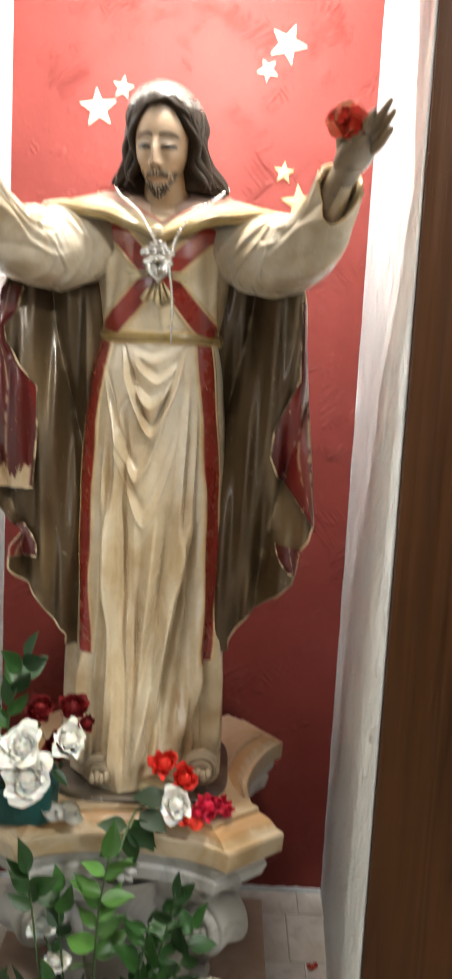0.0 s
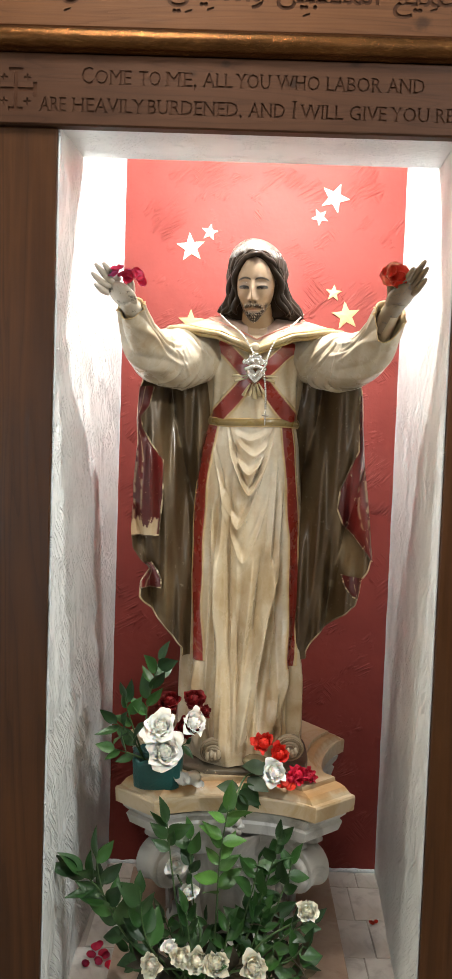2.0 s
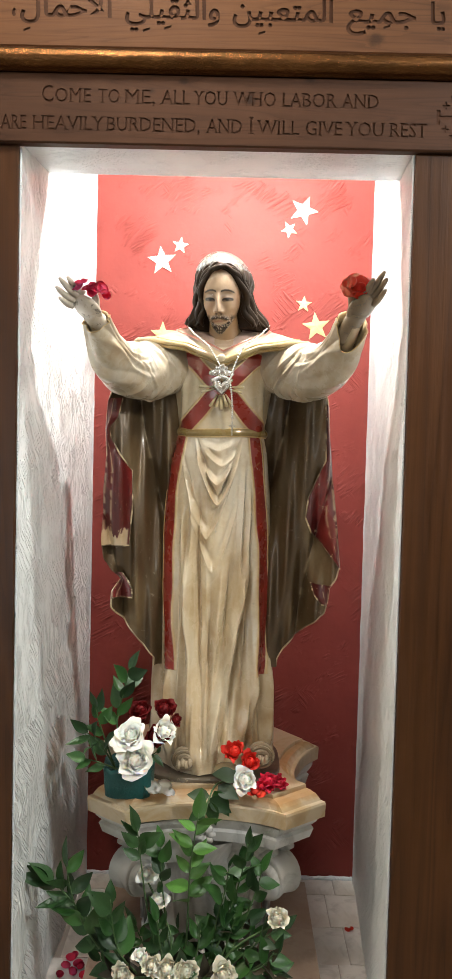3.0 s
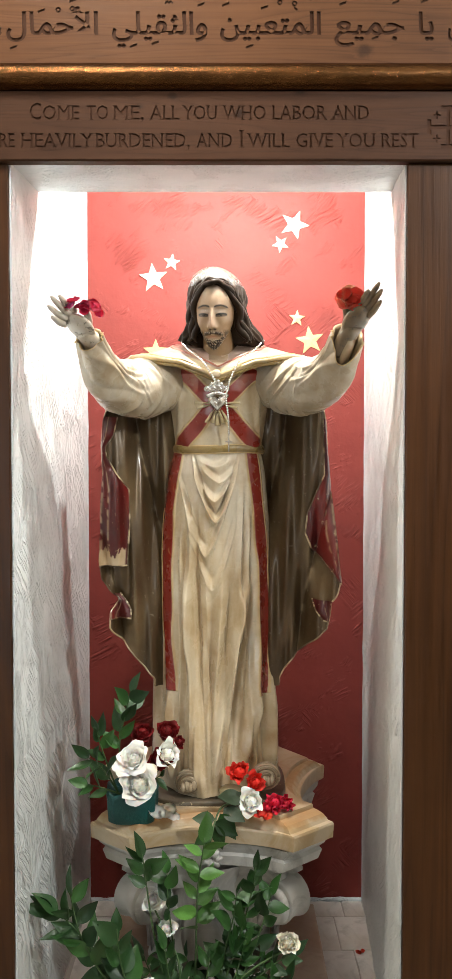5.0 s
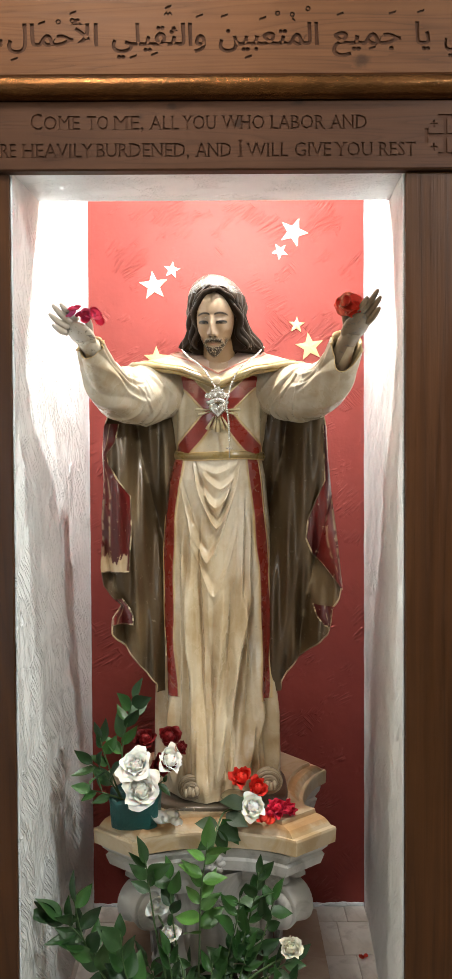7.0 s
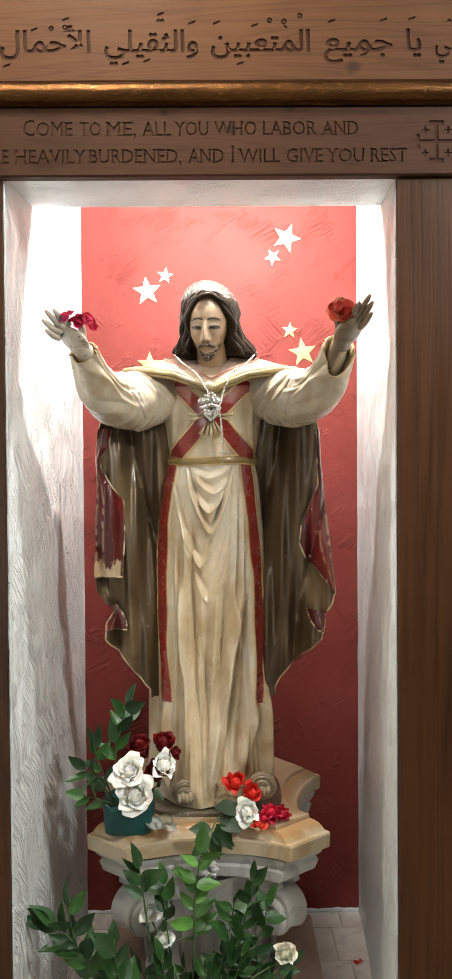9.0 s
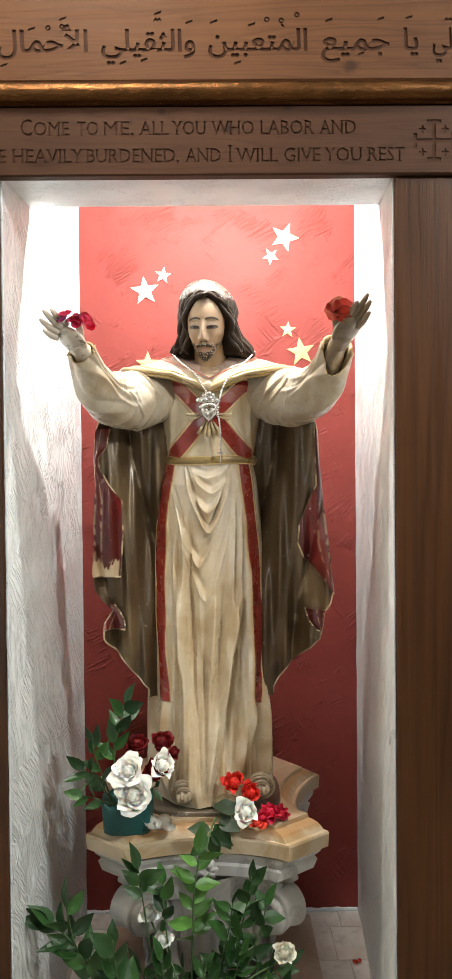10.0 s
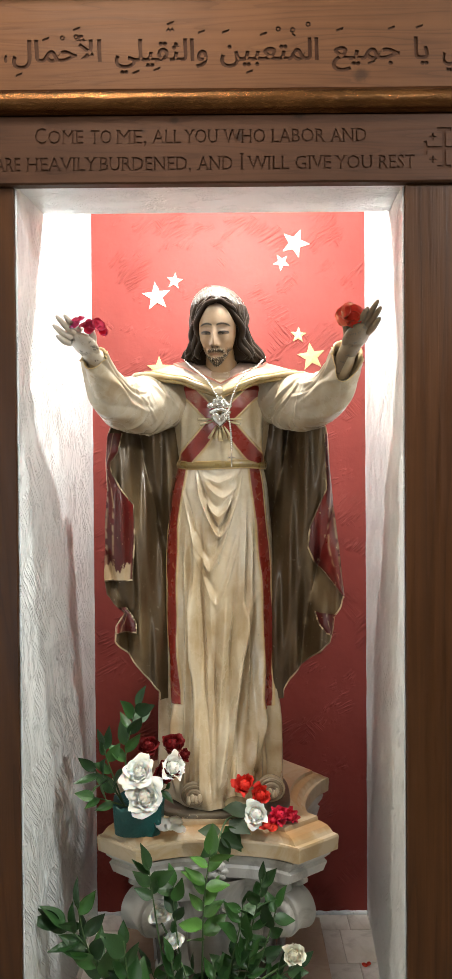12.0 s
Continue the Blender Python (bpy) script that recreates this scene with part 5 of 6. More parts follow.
# ---- stars on the red wall ----
def star(x, z, r, turn, gilt):
    bm = bmesh.new()
    out = []
    for i in range(10):
        a = radians(90 + turn + 36 * i)
        k = r if i % 2 == 0 else r * 0.42
        out.append((x + k * math.cos(a), z + k * math.sin(a)))
    c = bm.verts.new((x, 1.9952, z))
    f = [bm.verts.new((p[0], 1.9968, p[1])) for p in out]
    b = [bm.verts.new((p[0], 2.0005, p[1])) for p in out]
    for i in range(10):
        j = (i + 1) % 10
        bm.faces.new((c, f[i], f[j]))
        bm.faces.new((f[i], b[i], b[j], f[j]))
    return solid("star", bm, STAR_GOLD if gilt else STAR_PALE, label="gilded five-pointed star on the red wall" if gilt else "whitish five-pointed star on the red wall", category="star", group="stars on the red wall")


for x, z_, r, turn in ((0.189, 2.115, 0.040, -22), (0.151, 2.063, 0.023, 30), (-0.194, 1.972, 0.040, 6), (-0.144, 2.014, 0.023, -8), (0.196, 1.863, 0.023, -4), (0.232, 1.803, 0.040, 8), (-0.188, 1.772, 0.036, 0), (-0.208, 2.224, 0.023, 4)):
    star(x, z_, r, turn, z_ < 1.9)


# ---- the marble capital that carries the statue, on its square slab ----
CAPX, CAPY = -0.027, 1.625


def abacus_outline(out, corner, dip, n=14):
    """The plan of a capital's top slab: four hollow sides and four cut corners."""
    side = []
    for i in range(n + 1):
        t = -1 + 2 * i / n
        side.append((corner * t, -out + dip * (1 - t * t) ** 0.8))
    pts = []
    for k in range(4):
        c, s = round(math.cos(k * math.pi / 2)), round(math.sin(k * math.pi / 2))
        pts += [(CAPX + c * x - s * y, CAPY + s * x + c * y) for x, y in side]
    # the old slab is deeper behind than in front
    deep = lambda d: d * 1.17 if d > 0 else d * (1.03 + 0.43 * d)
    return [(x + 0.11 * max(0.0, y - CAPY) * (1 if x > CAPX else -1), CAPY + deep(y - CAPY)) for x, y in pts]


def stack(levels):
    """A solid of outlines with as many points, one above the other: (z, points)."""
    bm = bmesh.new()
    rows = [[(x, y, z) for x, y in pts] for z, pts in levels]
    vs = sheet(bm, rows, True)
    bm.faces.new(vs[0][::-1])
    bm.faces.new(vs[-1])
    for f in bm.faces:
        f.smooth = False
    return bm


def capital():
    ob = thing("capital", (CAPX, CAPY, 0.30), label="carved marble capital with corner scrolls used as a pedestal", category="capital")
    top = stack([(z, abacus_outline(o, 0.65 * o, 0.5 * d)) for z, o, d in ((0.6575, 0.250, 0.112), (0.661, 0.262, 0.116), (0.690, 0.264, 0.116), (0.6945, 0.262, 0.116), (0.6955, 0.253, 0.115), (0.702, 0.248, 0.114),
                                                                    (0.709, 0.241, 0.112), (0.7135, 0.231, 0.110), (0.7150, 0.2255, 0.108), (0.7155, 0.222, 0.107), (0.7245, 0.220, 0.106))])
    part("abacus", top, ABACUS_MARBLE, ob, "cream marble slab with hollow sides and orange stains")
    neck = stack([(0.540, abacus_outline(0.160, 0.1024, 0.0150)), (0.575, abacus_outline(0.182, 0.1165, 0.0250)), (0.600, abacus_outline(0.212, 0.1357, 0.0390)), (0.606, abacus_outline(0.232, 0.1485, 0.0470)), (0.628, abacus_outline(0.240, 0.1536, 0.0510)), (0.634, abacus_outline(0.234, 0.1498, 0.0500)), (0.646, abacus_outline(0.246, 0.1574, 0.0540)), (0.6558, abacus_outline(0.249, 0.1594, 0.0555))])
    part("moulding", neck, CAPITAL_MARBLE, ob)
    bm = bmesh.new()
    rows = []
    for zz, r in ((0.300, 0.140), (0.318, 0.150), (0.334, 0.146), (0.345, 0.132), (0.40, 0.128), (0.48, 0.136), (0.55, 0.158), (0.60, 0.185)):
        rows.append([(CAPX + r * math.cos(a) * (1 + 0.03 * math.cos(8 * a)), CAPY + r * math.sin(a) * (1 + 0.03 * math.cos(8 * a)), zz) for a in np.linspace(0, 2 * math.pi, 64, endpoint=False)])
    sheet(bm, rows, True)
    part("bell", bm, CAPITAL_MARBLE, ob, smooth=True)
    for k in range(4):
        turn = Matrix.Translation((CAPX, CAPY, 0)) @ Matrix.Rotation(radians(45 + 90 * k), 4, "Z")
        bm = bmesh.new()
        # a scroll: a thick spiral band that rolls up under the corner
        a = np.linspace(0, 3.6 * math.pi, 70)
        r = 0.064 * np.exp(-0.16 * a)
        centre = (0.222, 0.527)
        line = np.stack([centre[0] + r * np.cos(a + 1.4), np.zeros_like(a), centre[1] + r * np.sin(a + 1.4)], -1)
        stem_line = spline([(0.130, 0, 0.43), (0.152, 0, 0.50), (0.180, 0, 0.560), tuple(line[0])], 14)[:-1]
        path = np.concatenate([stem_line, line])
        wide = np.concatenate([np.linspace(0.010, 0.016, 13), 0.0165 * np.exp(-0.07 * a)])
        for v in (-1, 1):
            q = path.copy()
            q[:, 1] = v * np.concatenate([np.linspace(0.016, 0.026, 13), 0.026 + 0.010 * a / a[-1]])
            tube(bm, q, wide, 10)
        # the roll between the two spirals
        for x0, z0, rr in ((centre[0], centre[1], 0.050),):
            tube(bm, [(x0, -0.030, z0), (x0, -0.029, z0), (x0, 0, z0), (x0, 0.029, z0), (x0, 0.030, z0)], [rr * 0.9, rr, rr * 0.86, rr, rr * 0.9], 28)
        bmesh.ops.transform(bm, matrix=turn, verts=bm.verts)
        part("scroll", bm, CAPITAL_MARBLE, ob, smooth=True)
        # carved leaf that climbs the bell on each face
        bm = bmesh.new()
        rows = []
        for i, v in enumerate(np.linspace(0, 1, 14)):
            w = 0.060 * (0.55 + 0.6 * math.sin(math.pi * min(1, v * 0.9 + 0.1))) * (1 - 0.75 * max(0, v - 0.7) / 0.3)
            rr = 0.138 + 0.030 * v * v + 0.03 * max(0, v - 0.7)
            zz = 0.345 + 0.21 * v - 0.10 * max(0, v - 0.82)
            rows.append([(w * s, -rr - 0.012 * (1 - s * s) + 0.006 * math.cos(9 * s), zz + 0.006 * math.sin(12 * s)) for s in np.linspace(-1, 1, 17)])
        sheet(bm, rows)
        bmesh.ops.solidify(bm, geom=bm.faces[:], thickness=0.012)
        bmesh.ops.transform(bm, matrix=Matrix.Translation((CAPX, CAPY, 0)) @ Matrix.Rotation(radians(90 * k), 4, "Z"), verts=bm.verts)
        part("carved_leaf", bm, CAPITAL_MARBLE, ob, smooth=True)
        # the flower boss in the middle of each hollow side
        bm = bmesh.new()
        for j in range(7):
            a = 2 * math.pi * j / 7
            tube(bm, [(0, -0.185, 0.628), (0.012 * math.cos(a), -0.197, 0.628 + 0.012 * math.sin(a)), (0.022 * math.cos(a), -0.194, 0.628 + 0.022 * math.sin(a))], [0.004, 0.009, 0.004], 8)
        bmesh.ops.transform(bm, matrix=Matrix.Translation((CAPX, CAPY, 0)) @ Matrix.Rotation(radians(90 * k), 4, "Z"), verts=bm.verts)
        part("boss", bm, CAPITAL_MARBLE, ob, smooth=True)
    return ob


capital()
solid("pedestal_slab", box(-0.290, 0.236, 1.362, 1.888, FLOOR_Z - 0.004, 0.300, 0.004), SLAB_MARBLE, label="square pinkish-brown marble slab under the capital", category="slab")


# ---- flowers ----
def leaf_mesh(name, width, curl, fold, material, n=9):
    bm = bmesh.new()
    rows = []
    for v in np.linspace(0, 1, n):
        w = width * math.sin(math.pi * min(1.0, v ** 0.80)) ** 0.95 * (1 - 0.34 * v) + 0.003
        lift = curl * v * v
        rows.append([(w * s, v * (1 - 0.12 * abs(curl) * v), lift - fold * w * (1 - abs(s))) for s in (-1, -0.5, 0, 0.5, 1)])
    sheet(bm, rows)
    return finish(name, bm, material, True)


LEAVES = [leaf_mesh("leaf", w, c, f, LEAF) for w, c, f in ((0.31, -0.25, 0.30), (0.26, 0.30, 0.38), (0.35, -0.45, 0.26), (0.25, 0.10, 0.42))]
DEAD_LEAVES = [leaf_mesh("leaf", w, c, f, LEAF_DEAD) for w, c, f in ((0.26, -0.5, 0.3), (0.22, 0.5, 0.4))]
BRIGHT_LEAVES = [leaf_mesh("leaf", w, c, f, LEAF_BRIGHT) for w, c, f in ((0.27, -0.20, 0.35), (0.24, 0.15, 0.40), (0.30, -0.40, 0.30))]
OLD_LEAVES = [leaf_mesh("leaf", w, c, f, LEAF_DRY) for w, c, f in ((0.30, -0.35, 0.15), (0.34, 0.10, 0.20))]


def rose_mesh(name, petals, openness, material, seed, ragged=0.4):
    """A bloom of radius about 1: petals wound round one another, the outer ones open, curled and more or less ragged."""
    rnd = random.Random(seed)
    leaves_of = []
    for i in range(petals):
        bm = bmesh.new()
        t = (i + 0.5) / petals
        ang = i * 2.39996 + rnd.uniform(-0.25, 0.25)
        reach = (0.07 + 0.68 * t ** 0.75) * (0.75 + 0.25 * openness)
        tall = 1.10 - 0.30 * t + rnd.uniform(-0.08, 0.06)
        half = (1.15 - 0.25 * t) * rnd.uniform(0.9, 1.15)
        lip = (0.04 + 0.36 * t ** 1.6 * openness) * rnd.uniform(0.7, 1.3)
        lean = rnd.uniform(-0.05, 0.10) * t
        k1, k2 = rnd.uniform(0, 6), rnd.uniform(0, 6)
        k3, k4, torn = rnd.uniform(0, 6), rnd.uniform(0, 6), ragged * rnd.uniform(0.4, 1.2)
        rows = []
        for v in np.linspace(0, 1, 8):
            row = []
            for s in np.linspace(-1, 1, 13):
                edge = 1 - 0.22 * s * s * v - 0.09 * torn * v ** 3 * (1 + math.sin(7.5 * s + k3) * math.cos(3.1 * s + k4))
                up = v * edge
                rr = reach * (0.25 + 0.75 * math.sin(min(1.0, up * 1.5) * math.pi / 2)) + lean * up
                rr *= 1 - 0.45 * (1 - t) * up * up
                zz = tall * up
                over = max(0.0, up - 0.60) / 0.40
                rr += lip * over ** 2 + 0.09 * t * math.sin(4.5 * s + k1) * over + 0.035 * math.sin(9 * s + k2) * over
                rr += torn * (0.10 * math.sin(6.5 * s + 5 * v + k3) * v + 0.05 * math.sin(13 * s + k4) * over)
                zz -= lip * 0.55 * over ** 2.5 - 0.07 * math.sin(5 * s + k2) * over
                a = ang + s * half * (0.45 + 0.55 * math.sin(math.pi * (0.10 + 0.55 * v)))
                row.append((rr * math.cos(a), rr * math.sin(a), zz - 0.45 + 0.10 * torn * math.sin(5 * s + 4 * v + k4) * v))
            rows.append(row)
        sheet(bm, rows)
        leaves_of.append(finish("petal", bm, material, True))
    bm = bmesh.new()
    tube(bm, [(0, 0, -0.45), (0, 0, -0.30), (0, 0, 0.0), (0, 0, 0.30), (0, 0, 0.48)], [0.15, 0.34, 0.44, 0.30, 0.08], 12)
    tube(bm, [(0, 0, -0.75), (0, 0, -0.55), (0, 0, -0.35)], [0.12, 0.22, 0.25], 8)
    return finish(name, bm, material, True), leaves_of


WHITE_ROSES = [rose_mesh("rose", n, o, WHITE_PETAL, k, 0.5) for k, (n, o) in enumerate(((26, 1.35), (24, 1.4), (15, 1.2)))]
CREAM_ROSES = [rose_mesh("rose", n, o, CREAM_PETAL, 20 + k, 0.7) for k, (n, o) in enumerate(((22, 0.7), (20, 0.9), (13, 1.1)))]
RED_ROSES = [rose_mesh("rose", n, o, DEEP_RED_PETAL, 10 + k, 0.5) for k, (n, o) in enumerate(((16, 0.8), (14, 0.5)))]
SCARLET_ROSE = rose_mesh("rose", 12, 1.0, SCARLET_PETAL, 31, 0.9)
CRIMSON_ROSE = rose_mesh("rose", 11, 1.2, CRIMSON_PETAL, 32, 1.2)


def bloom(parent, mesh, at, r, face, label="", spin=0.0, name="rose"):
    ob = new(name, mesh[0])
    if parent:
        hang(ob, parent)
    m = Vector(face).to_track_quat("Z", "Y").to_matrix().to_4x4()
    ob.matrix_basis = Matrix.Translation(at) @ m @ pose(0, 0, 0, 0, 0, spin) @ Matrix.Diagonal((r, r, r, 1))
    for q in mesh[1]:
        new("petal", q).parent = ob
    return tagged(ob, label=label)


def leaf_at(parent, mesh, at, way, normal, size):
    way, normal = Vector(way).normalized(), Vector(normal)
    side = way.cross(normal).normalized()
    up = side.cross(way)
    m = Matrix((side, way, up)).transposed().to_4x4()
    ob = hang(new("leaf", mesh), parent)
    ob.matrix_basis = Matrix.Translation(at) @ m @ Matrix.Diagonal((size, size, size, 1))
    return ob


def sprig(parent, points, leaves, size, seed, first=0.25, meshes=None, spread=0.9):
    """A stem with leaves in turn along it, a thin tip leaf last."""
    rnd = random.Random(seed)
    line = spline(points, 28)
    bm = bmesh.new()
    tube(bm, line, np.linspace(0.0024, 0.0011, 28), 6)
    ob = part("sprig", bm, STEM, parent, "leafy green sprig", True)
    for i in range(leaves):
        t = first + (1 - first) * i / max(1, leaves - 1)
        k = min(26, int(t * 27))
        tang = Vector(line[k + 1] - line[k]).normalized()
        view = Vector((rnd.uniform(-0.4, 0.4), -1, rnd.uniform(0.1, 0.9))).normalized()
        side = tang.cross(view).normalized() * (1 if i % 2 else -1)
        way = tang * rnd.uniform(0.2, 1.1) + side * spread * rnd.uniform(0.4, 1.2) + view * rnd.uniform(-0.5, 0.7)
        if i == leaves - 1:
            way = tang
        leaf_at(ob, rnd.choice(meshes or LEAVES), line[k], way, view + Vector((rnd.uniform(-1.7, 1.7), 0, rnd.uniform(-0.6, 1.3))), 1.27 * size * rnd.uniform(0.72, 1.15) * (1 - 0.2 * t))
    return ob


def stem(parent, points):
    bm = bmesh.new()
    tube(bm, spline(points, 12), 0.0022, 6)
    return part("stem", bm, STEM, parent, "", True)


# the small arrangement on the capital
small = thing("flower_arrangement", (-0.190, 1.455, 0.725), label="small bouquet of white and dark red roses in teal foil", category="flowers")
bm = bmesh.new()
rows = []
for zz, r in ((0.708, 0.90), (0.712, 1.0), (0.735, 1.04), (0.762, 1.07), (0.775, 1.10), (0.768, 0.9), (0.765, 0.1)):
    rows.append([(-0.198 + r * 0.050 * math.copysign(abs(math.cos(a)) ** 0.5, math.cos(a)) * (1 + 0.03 * math.sin(9 * a)), 1.452 + r * 0.044 * math.copysign(abs(math.sin(a)) ** 0.5, math.sin(a)), zz + 0.004 * math.sin(7 * a) * (zz > 0.75)) for a in np.linspace(0, 2 * math.pi, 40, endpoint=False)])
sheet(bm, rows, True)
part("foil_pot", bm, TEAL_FOAM, small, "dark teal foil wrapped pot", True)
bloom(small, WHITE_ROSES[0], (-0.190, 1.398, 0.852), 0.034, (-0.2, -0.8, 0.75), "white rose in full bloom", 20)
bloom(small, WHITE_ROSES[1], (-0.178, 1.382, 0.806), 0.038, (0.05, -0.9, 0.45), "white rose in full bloom", 130)
bloom(small, WHITE_ROSES[2], (-0.120, 1.420, 0.856), 0.032, (0.6, -0.7, 0.5), "white rose in full bloom", 70)
bloom(small, RED_ROSES[0], (-0.176, 1.462, 0.886), 0.034, (-0.3, -0.5, 0.9), "dark red rose", 10)
bloom(small, RED_ROSES[1], (-0.126, 1.466, 0.890), 0.036, (0.3, -0.6, 0.8), "dark red rose", 50)
bloom(small, RED_ROSES[0], (-0.140, 1.420, 0.846), 0.030, (0.2, -0.9, 0.3), "dark red rose", 90)
bloom(small, RED_ROSES[1], (-0.100, 1.450, 0.872), 0.022, (0.8, -0.5, 0.4), "dark red rose", 190)
for q in ((-0.190, 1.40, 0.84), (-0.120, 1.425, 0.84), (-0.176, 1.462, 0.87), (-0.126, 1.466, 0.875), (-0.14, 1.425, 0.83)):
    stem(small, [(-0.195, 1.452, 0.75), ((q[0] - 0.195) / 2, (q[1] + 1.452) / 2, 0.80), q])
sprig(small, [(-0.215, 1.452, 0.76), (-0.226, 1.450, 0.86), (-0.214, 1.452, 0.93), (-0.200, 1.450, 0.985)], 9, 0.052, 3, 0.35, None, 0.5)
sprig(small, [(-0.225, 1.445, 0.76), (-0.258, 1.430, 0.82), (-0.288, 1.420, 0.850)], 6, 0.052, 4, 0.3, None, 0.6)
sprig(small, [(-0.230, 1.450, 0.765), (-0.262, 1.440, 0.86), (-0.272, 1.436, 0.900)], 5, 0.054, 5, 0.4, None, 0.6)
sprig(small, [(-0.215, 1.430, 0.765), (-0.256, 1.405, 0.79), (-0.288, 1.400, 0.800)], 4, 0.044, 6, 0.4, None, 0.5)
sprig(small, [(-0.170, 1.440, 0.765), (-0.150, 1.420, 0.80), (-0.135, 1.41, 0.815)], 3, 0.034, 7, 0.4)


def scatter(name, mesh_list, spots, label, category, group):
    for i, (at, size, face) in enumerate(spots):
        rnd = random.Random(i + 7)
        ob = new(name, mesh_list[i % len(mesh_list)])
        m = Vector(face).to_track_quat("Z", "Y").to_matrix().to_4x4()
        ob.matrix_basis = Matrix.Translation(at) @ m @ pose(0, 0, 0, 0, 0, rnd.uniform(0, 360)) @ Matrix.Diagonal((size, size, size, 1))
        tagged(ob, label=label, category=category, group=group)


def petal_mesh(name, material, cup):
    bm = bmesh.new()
    rows = []
    for v in np.linspace(0, 1, 6):
        w = 0.62 * math.sin(math.pi * (0.08 + 0.80 * v)) ** 0.7
        rows.append([(w * s, v - 0.5, cup * ((v - 0.5) ** 2 + 0.8 * (w * s) ** 2) + 0.04 * math.sin(5 * s + 3 * v) - 0.05 * cup) for s in np.linspace(-1, 1, 6)])
    sheet(bm, rows)
    bmesh.ops.solidify(bm, geom=bm.faces[:], thickness=0.02)
    return finish(name, bm, material, True)


PETALS = {k: [petal_mesh("petal", m, c) for c in (0.9, 0.5, -0.5)] for k, m in (("white", WHITE_PETAL), ("scarlet", SCARLET_PETAL), ("crimson", CRIMSON_PETAL), ("deep", DEEP_RED_PETAL))}

# loose blooms and petals round the statue's feet
for mesh, at, r, face, label in ((SCARLET_ROSE, (0.032, 1.470, 0.800), 0.030, (-0.2, -0.7, 0.7), "scarlet rose head lying on the statue's feet"),
                                 (SCARLET_ROSE, (0.066, 1.462, 0.780), 0.028, (0.4, -0.8, 0.4), "scarlet rose head lying on the statue's feet"),
                                 (WHITE_ROSES[2], (0.056, 1.430, 0.752), 0.030, (0.1, -0.9, 0.4), "wilted white rose head lying on the capital"),
                                 (CRIMSON_ROSE, (0.108, 1.440, 0.744), 0.026, (0.0, -0.6, 0.8), "crimson flower head lying on the capital"),
                                 (CRIMSON_ROSE, (0.132, 1.448, 0.738), 0.022, (0.5, -0.6, 0.6), "crimson flower head lying on the capital"),
                                 (CRIMSON_ROSE, (0.092, 1.425, 0.738), 0.018, (-0.3, -0.7, 0.6), "crimson flower head lying on the capital")):
    tagged(bloom(None, mesh, at, r, face, label, 40 * r * 1000), category="flower", group="flower heads on the capital")
scatter("petal", PETALS["scarlet"], [((0.080, 1.408, 0.731), 0.022, (0.1, -0.3, 1)), ((0.092, 1.402, 0.730), 0.020, (-0.2, -0.4, 1)), ((0.070, 1.412, 0.730), 0.016, (0.2, -0.1, 1))],
        "loose red petal lying on the marble capital", "petal", "petals on the capital")
scatter("petal", PETALS["white"], [((-0.142, 1.415, 0.731), 0.034, (0.1, -0.5, 1)), ((-0.120, 1.420, 0.732), 0.036, (-0.1, -0.4, 1)), ((-0.108, 1.410, 0.731), 0.026, (0.3, -0.3, 1))],
        "dry white petal lying on the marble capital", "petal", "petals on the capital")
# petals laid in the open palms
scatter("petal", PETALS["crimson"], [((-0.268, 1.312, 1.779), 0.026, (0.2, -0.7, 0.7)), ((-0.256, 1.318, 1.781), 0.026, (0.5, -0.7, 0.4)), ((-0.282, 1.310, 1.785), 0.026, (-0.3, -0.6, 0.8)), ((-0.296, 1.306, 1.788), 0.024, (-0.1, -0.5, 0.9)),
                                     ((-0.250, 1.322, 1.770), 0.020, (0.6, -0.7, 0.1)), ((-0.303, 1.304, 1.784), 0.022, (-0.4, -0.6, 0.6)), ((-0.274, 1.308, 1.772), 0.020, (0.1, -0.9, 0.2))],
        "red petal laid in the statue's open palm", "petal", "petals in the palms")
scatter("petal", PETALS["scarlet"], [((0.238, 1.318, 1.792), 0.034, (-0.4, -1, 0.2)), ((0.246, 1.312, 1.800), 0.036, (0.1, -1, 0.3)), ((0.262, 1.310, 1.806), 0.028, (0.5, -0.9, 0.3)), ((0.252, 1.314, 1.789), 0.030, (0.2, -1, -0.2)), ((0.236, 1.312, 1.803), 0.028, (-0.6, -0.9, 0.5)), ((0.255, 1.306, 1.797), 0.024, (0.3, -0.9, 0.5))],
        "red petal laid in the statue's open palm", "petal", "petals in the palms")
